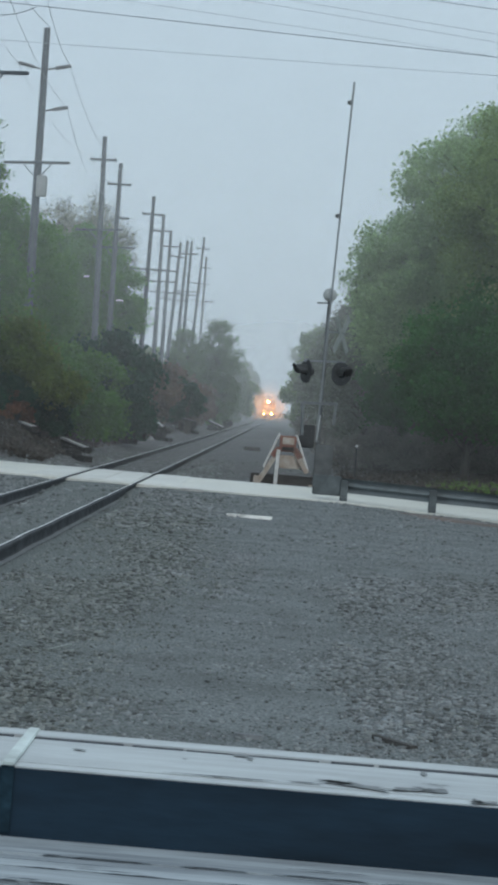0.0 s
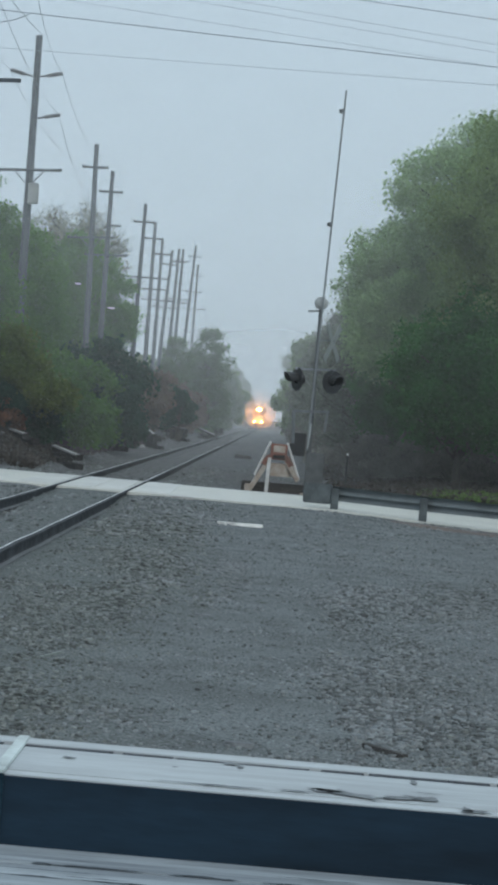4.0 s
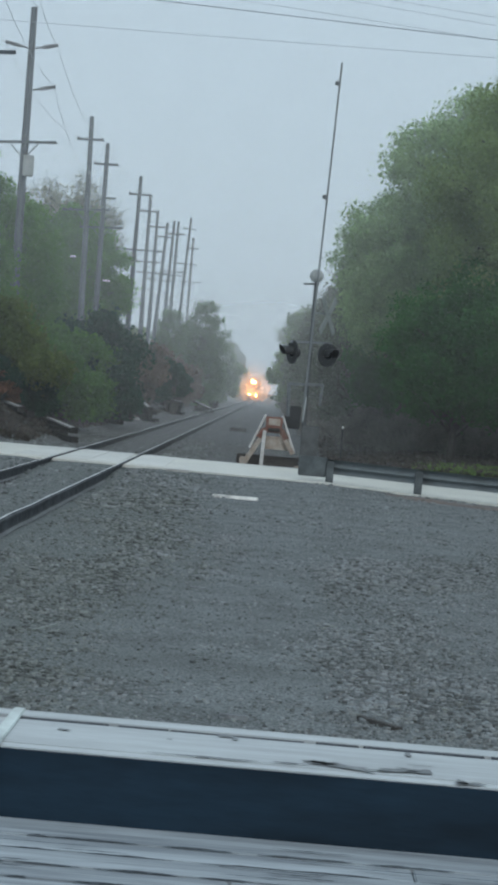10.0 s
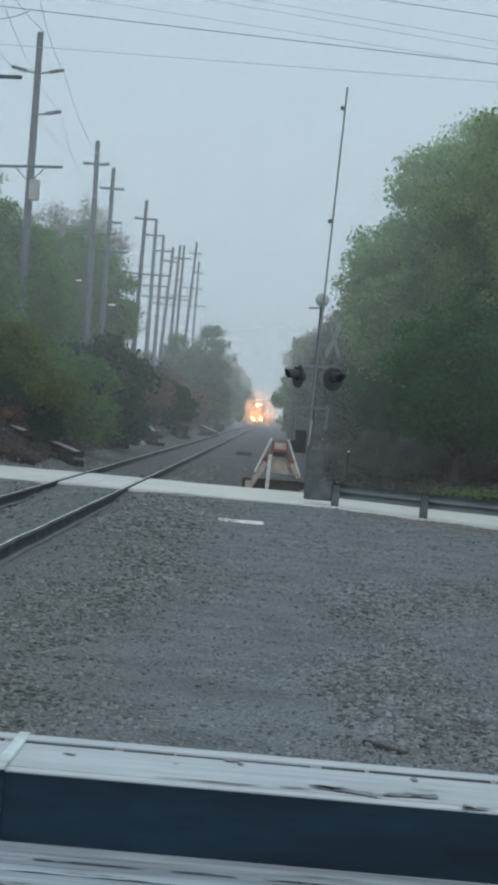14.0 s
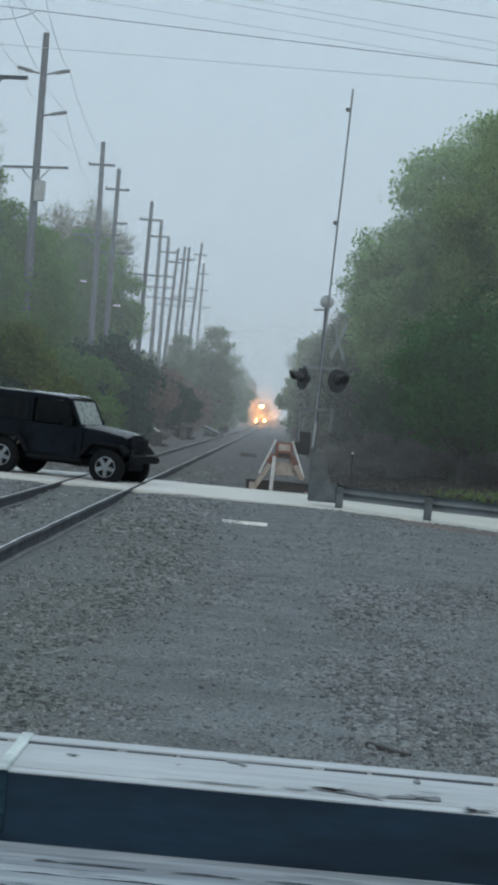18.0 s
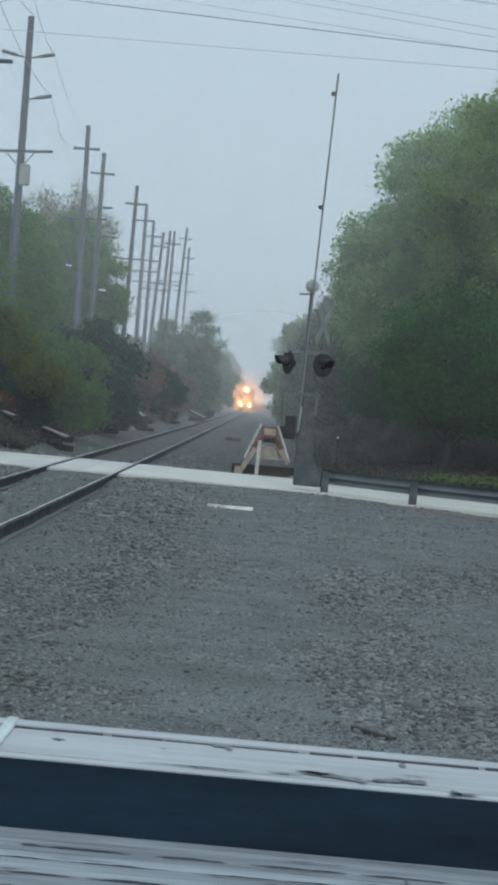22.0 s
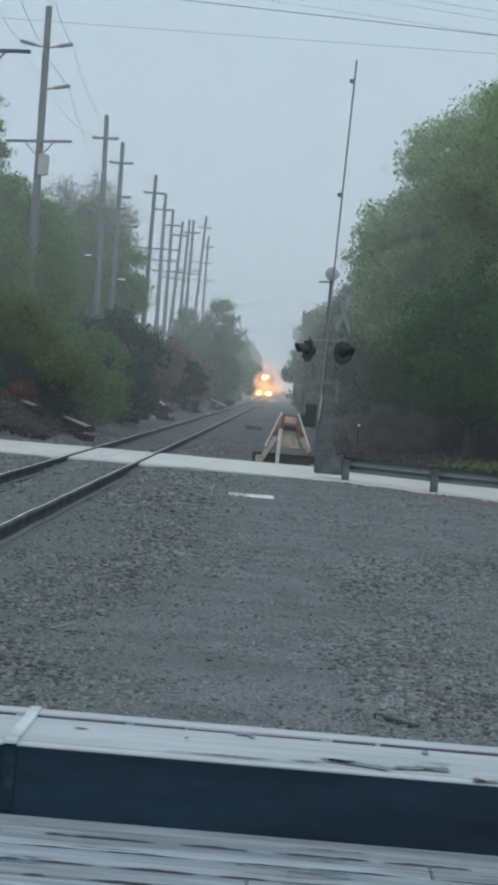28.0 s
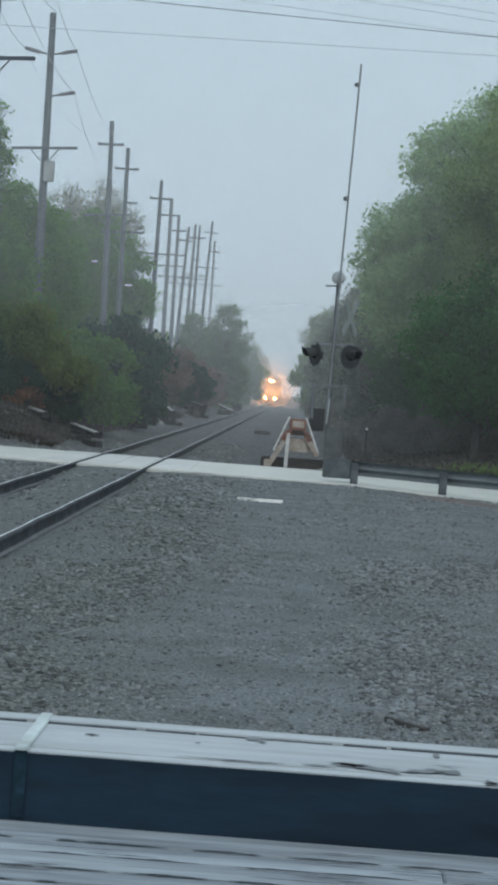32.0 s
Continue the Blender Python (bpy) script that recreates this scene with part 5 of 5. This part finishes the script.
def build_car():
    """Origin on the road below the middle of the rear axle; it faces +x, and +y is its left side."""
    c = empty("off_road_car", pose(-91, 46.3, 0), "black short-wheelbase off-road car with a hardtop", "car")
    W = 0.78
    tub = extrude([(-0.78, 0.50), (-0.46, 0.50), (-0.46, 0.62), (-0.34, 0.82), (0.34, 0.82), (0.50, 0.52), (1.78, 0.50), (1.78, 1.17), (-0.76, 1.17), (-0.80, 0.9)], -W, W)
    part("body_tub", tub, CAR, c, "glossy black body tub")
    hood = bmesh.new()
    rows = []
    for x, zc, ze, wd in ((1.70, 1.24, 1.17, 0.72), (2.2, 1.21, 1.13, 0.66), (2.62, 1.15, 1.06, 0.60), (2.76, 1.10, 1.02, 0.57)):
        rows.append([hood.verts.new((x, u * wd, z)) for u, z in ((-1, 0.62), (-1, ze - 0.02), (-0.85, ze + 0.02), (-0.4, zc), (0, zc + 0.005), (0.4, zc), (0.85, ze + 0.02), (1, ze - 0.02), (1, 0.62))])
    for a, b in zip(rows, rows[1:]):
        for i in range(8):
            hood.faces.new((a[i], a[i + 1], b[i + 1], b[i]))
    hood.faces.new(rows[0])
    hood.faces.new(rows[-1][::-1])
    part("hood", hood, CAR, c, "wet black hood")
    skin = bmesh.new()
    rows = [[skin.verts.new((x, u * wd, z + 0.006)) for u, z in ((-0.93, ze + 0.005), (-0.85, ze + 0.02), (-0.4, zc), (0, zc + 0.005), (0.4, zc), (0.85, ze + 0.02), (0.93, ze + 0.005))] for x, zc, ze, wd in ((1.72, 1.24, 1.17, 0.72), (2.2, 1.21, 1.13, 0.66), (2.62, 1.15, 1.06, 0.60), (2.755, 1.105, 1.025, 0.57))]
    for a, b in zip(rows, rows[1:]):
        for i in range(6):
            skin.faces.new((a[i], a[i + 1], b[i + 1], b[i]))
    bmesh.ops.solidify(skin, geom=skin.faces[:], thickness=0.004)
    part("hood_skin", skin, WET_ROOF, c, "rain-wet upper face of the hood", True)
    part("grille", box(2.75, 2.83, -0.56, 0.56, 0.64, 1.05, 0.02), CAR, c, "black slotted grille")
    for k in range(7):
        y = -0.24 + 0.08 * k
        part("grille_slot", box(2.828, 2.836, y - 0.022, y + 0.022, 0.72, 0.99), PLASTIC, c)
    for s in (-1, 1):
        part("headlight", lathe([(0.01, 0.0), (0.095, 0.0), (0.1, -0.03), (0.06, -0.05)], 20, m=pose(2.845, 0.42 * s, 0.89, 0, 90, 0)), CAR_GLASS, c, "round headlight, unlit")
        part("front_fender", extrude([(1.80, 0.62), (1.98, 0.84), (2.10, 0.90), (2.72, 0.88), (2.86, 0.74), (2.84, 0.70), (2.70, 0.83), (2.12, 0.85), (2.02, 0.79), (1.86, 0.58)], s * 0.58, s * 0.93), PLASTIC, c, "black fender flare")
        part("rear_fender", extrude([(-0.56, 0.55), (-0.42, 0.80), (-0.30, 0.91), (0.32, 0.91), (0.46, 0.78), (0.62, 0.52), (0.55, 0.52), (0.40, 0.74), (0.28, 0.85), (-0.27, 0.85), (-0.36, 0.76), (-0.49, 0.55)], s * 0.75, s * 0.92), PLASTIC, c, "black fender flare")
        part("sill", box(0.55, 1.85, s * 0.80 - 0.05, s * 0.80 + 0.05, 0.40, 0.50, 0.02), PLASTIC, c)
        door = part("door", extrude([(0.66, 0.56), (1.62, 0.56), (1.66, 1.16), (0.60, 1.16), (0.56, 0.8)], s * 0.781, s * 0.80), CAR, c, "black door")
        part("door_handle", box(0.70, 0.84, s * 0.812 - 0.012, s * 0.812 + 0.012, 1.00, 1.035, 0.005), PLASTIC, door)
        part("door_window", extrude([(0.64, 1.20), (1.58, 1.20), (1.38, 1.68), (0.66, 1.69)], s * 0.735, s * 0.745), PANE, c, "dark side window")
        part("quarter_window", extrude([(-0.52, 1.22), (0.50, 1.22), (0.50, 1.67), (-0.42, 1.67)], s * 0.735, s * 0.745), CAR_GLASS, c, "dark rear side window")
        part("mirror", box(1.48, 1.56, s * 0.98 - 0.11, s * 0.98 + 0.11, 1.16, 1.34, 0.02), PLASTIC, c, "black door mirror")
        part("tail_lamp", box(-0.815, -0.78, s * 0.66 - 0.06, s * 0.66 + 0.06, 0.84, 1.02, 0.01), ORANGE, c, "red tail lamp")
    part("hardtop", extrude([(-0.75, 1.175), (0.58, 1.175), (0.58, 1.70), (1.38, 1.70), (1.36, 1.765), (0.6, 1.79), (-0.46, 1.79), (-0.58, 1.77)], -0.725, 0.725), CAR, c, "black hardtop")
    roof = bmesh.new()
    rows = []
    for x, dz, wd in ((-0.60, -0.02, 0.70), (-0.50, 0.006, 0.735), (0.5, 0.005, 0.735), (1.30, -0.015, 0.725), (1.40, -0.04, 0.70)):
        rows.append([roof.verts.new((x, u * wd, z + dz)) for u, z in ((-1, 1.785), (-1, 1.795), (-0.96, 1.808), (-0.80, 1.826), (-0.45, 1.845), (0, 1.852), (0.45, 1.845), (0.80, 1.826), (0.96, 1.808), (1, 1.795), (1, 1.785))])
    for a, b in zip(rows, rows[1:]):
        for i in range(10):
            roof.faces.new((a[i], a[i + 1], b[i + 1], b[i]))
        roof.faces.new((a[10], a[0], b[0], b[10]))
    roof.faces.new(rows[0])
    roof.faces.new(rows[-1][::-1])
    part("roof_panel", roof, WET_ROOF, c, "wet crowned roof panel", True)
    for s in (-1, 1):
        part("seat", box(0.75, 1.20, 0.36 * s - 0.22, 0.36 * s + 0.22, 0.9, 1.12, 0.05), PLASTIC, c, "dark seat")
        part("seat_back", box(0.66, 0.80, 0.36 * s - 0.22, 0.36 * s + 0.22, 1.10, 1.58, 0.05), PLASTIC, c, "dark seat back")
    part("dashboard", box(1.45, 1.62, -0.68, 0.68, 1.10, 1.24, 0.03), PLASTIC, c, "dark dashboard")
    part("windscreen_frame", bar((1.70, 0, 1.16), (1.68, 0, 1.22), 1.46, 0.06), CAR, c)
    for s in (-1, 1):
        part("pillar", bar((1.70, 0.70 * s, 1.16), (1.42, 0.68 * s, 1.72), 0.07, 0.06), CAR, c, "windscreen pillar")
    part("windscreen", extrude([(1.685, 1.20), (1.695, 1.205), (1.435, 1.71), (1.425, 1.705)], -0.65, 0.65), SCREEN, c, "sloping windscreen glass")
    part("cabin_back", box(-0.62, -0.60, -0.70, 0.70, 1.18, 1.70), CAR_GLASS, c, "dark rear window")
    part("front_bumper", box(2.90, 3.04, -0.80, 0.80, 0.52, 0.67, 0.03), PLASTIC, c, "black front bumper")
    part("bumper_cap", box(2.89, 3.03, -0.72, 0.72, 0.672, 0.692, 0.008), WET_ROOF, c, "wet upper strip of the bumper")
    part("rear_bumper", box(-0.93, -0.79, -0.72, 0.72, 0.45, 0.62, 0.03), PLASTIC, c, "black rear bumper")
    part("underbody", box(-0.6, 2.8, -0.45, 0.45, 0.34, 0.55, 0.03), PLASTIC, c, "dark chassis")
    part("wiper", bar((1.715, -0.3, 1.215), (1.715, 0.1, 1.225), 0.02, 0.02), PLASTIC, c)
    spare = part("spare_wheel", lathe([(0.05, -0.11), (0.32, -0.12), (0.37, -0.08), (0.37, 0.08), (0.32, 0.12), (0.05, 0.11)], 30, m=pose(-0.99, 0.05, 1.12, 0, 90, 0)), TYRE, c, "black spare wheel", True)
    wheels = [build_wheel(c, x, 0.78 * s, s) for x in (0.0, 2.424) for s in (-1, 1)]
    return c, wheels


CAR_THING, CAR_WHEELS = build_car()


# ---- what moves ----
def motions():
    # the locomotive creeps nearer along the line
    walk(TRAIN, [(0, pose(-3.59, 455, 0)), (8, pose(-3.59, 422, 0)), (16, pose(-3.59, 389, 0)), (24, pose(-3.59, 356, 0)), (32, pose(-3.59, 323, 0))])
    # the car crosses from one side to the other, its wheels rolling
    known = [(0.0, -92.5), (17.0, -10.62), (18.0, -5.70), (18.4, -3.78), (19.0, -0.97), (19.4, 1.03), (19.8, 3.01), (20.6, 7.05), (32.0, 61.2)]
    times = [0.0, 4, 8, 12, 15, 16, 16.5, 17, 17.4, 17.8, 18.2, 18.6, 19, 19.4, 19.8, 20.2, 20.6, 21, 22, 24, 28, 32]
    rows = []
    for t in times:
        x = float(np.interp(t, [k[0] for k in known], [k[1] for k in known]))
        f = x + 1.2
        a = math.degrees(math.atan2(bend(f + 1.2) - bend(f - 1.2), 2.4))
        zr, zf = road_z(x), road_z(x + 2.42)
        rows.append((t, x, pose(x, 46.05 + bend(x), zr - 0.02, 0, math.degrees(math.atan2(zr - zf, 2.42)) + 1.1, a - 9.5)))
    walk(CAR_THING, [(t, m) for t, x, m in rows])
    for w in CAR_WHEELS:
        base = w.matrix_basis.copy()
        steps = np.arange(0, 32.01, 0.08)
        side = 1 if w.location.y > 0 else -1
        keys = []
        for t in steps:
            x = float(np.interp(t, [k[0] for k in known], [k[1] for k in known]))
            keys.append((float(t), Matrix.Translation(base.translation) @ pose(0, 0, 0, 0, math.degrees(x / 0.385), 0) @ base.to_3x3().to_4x4()))
        walk(w, keys)


motions()
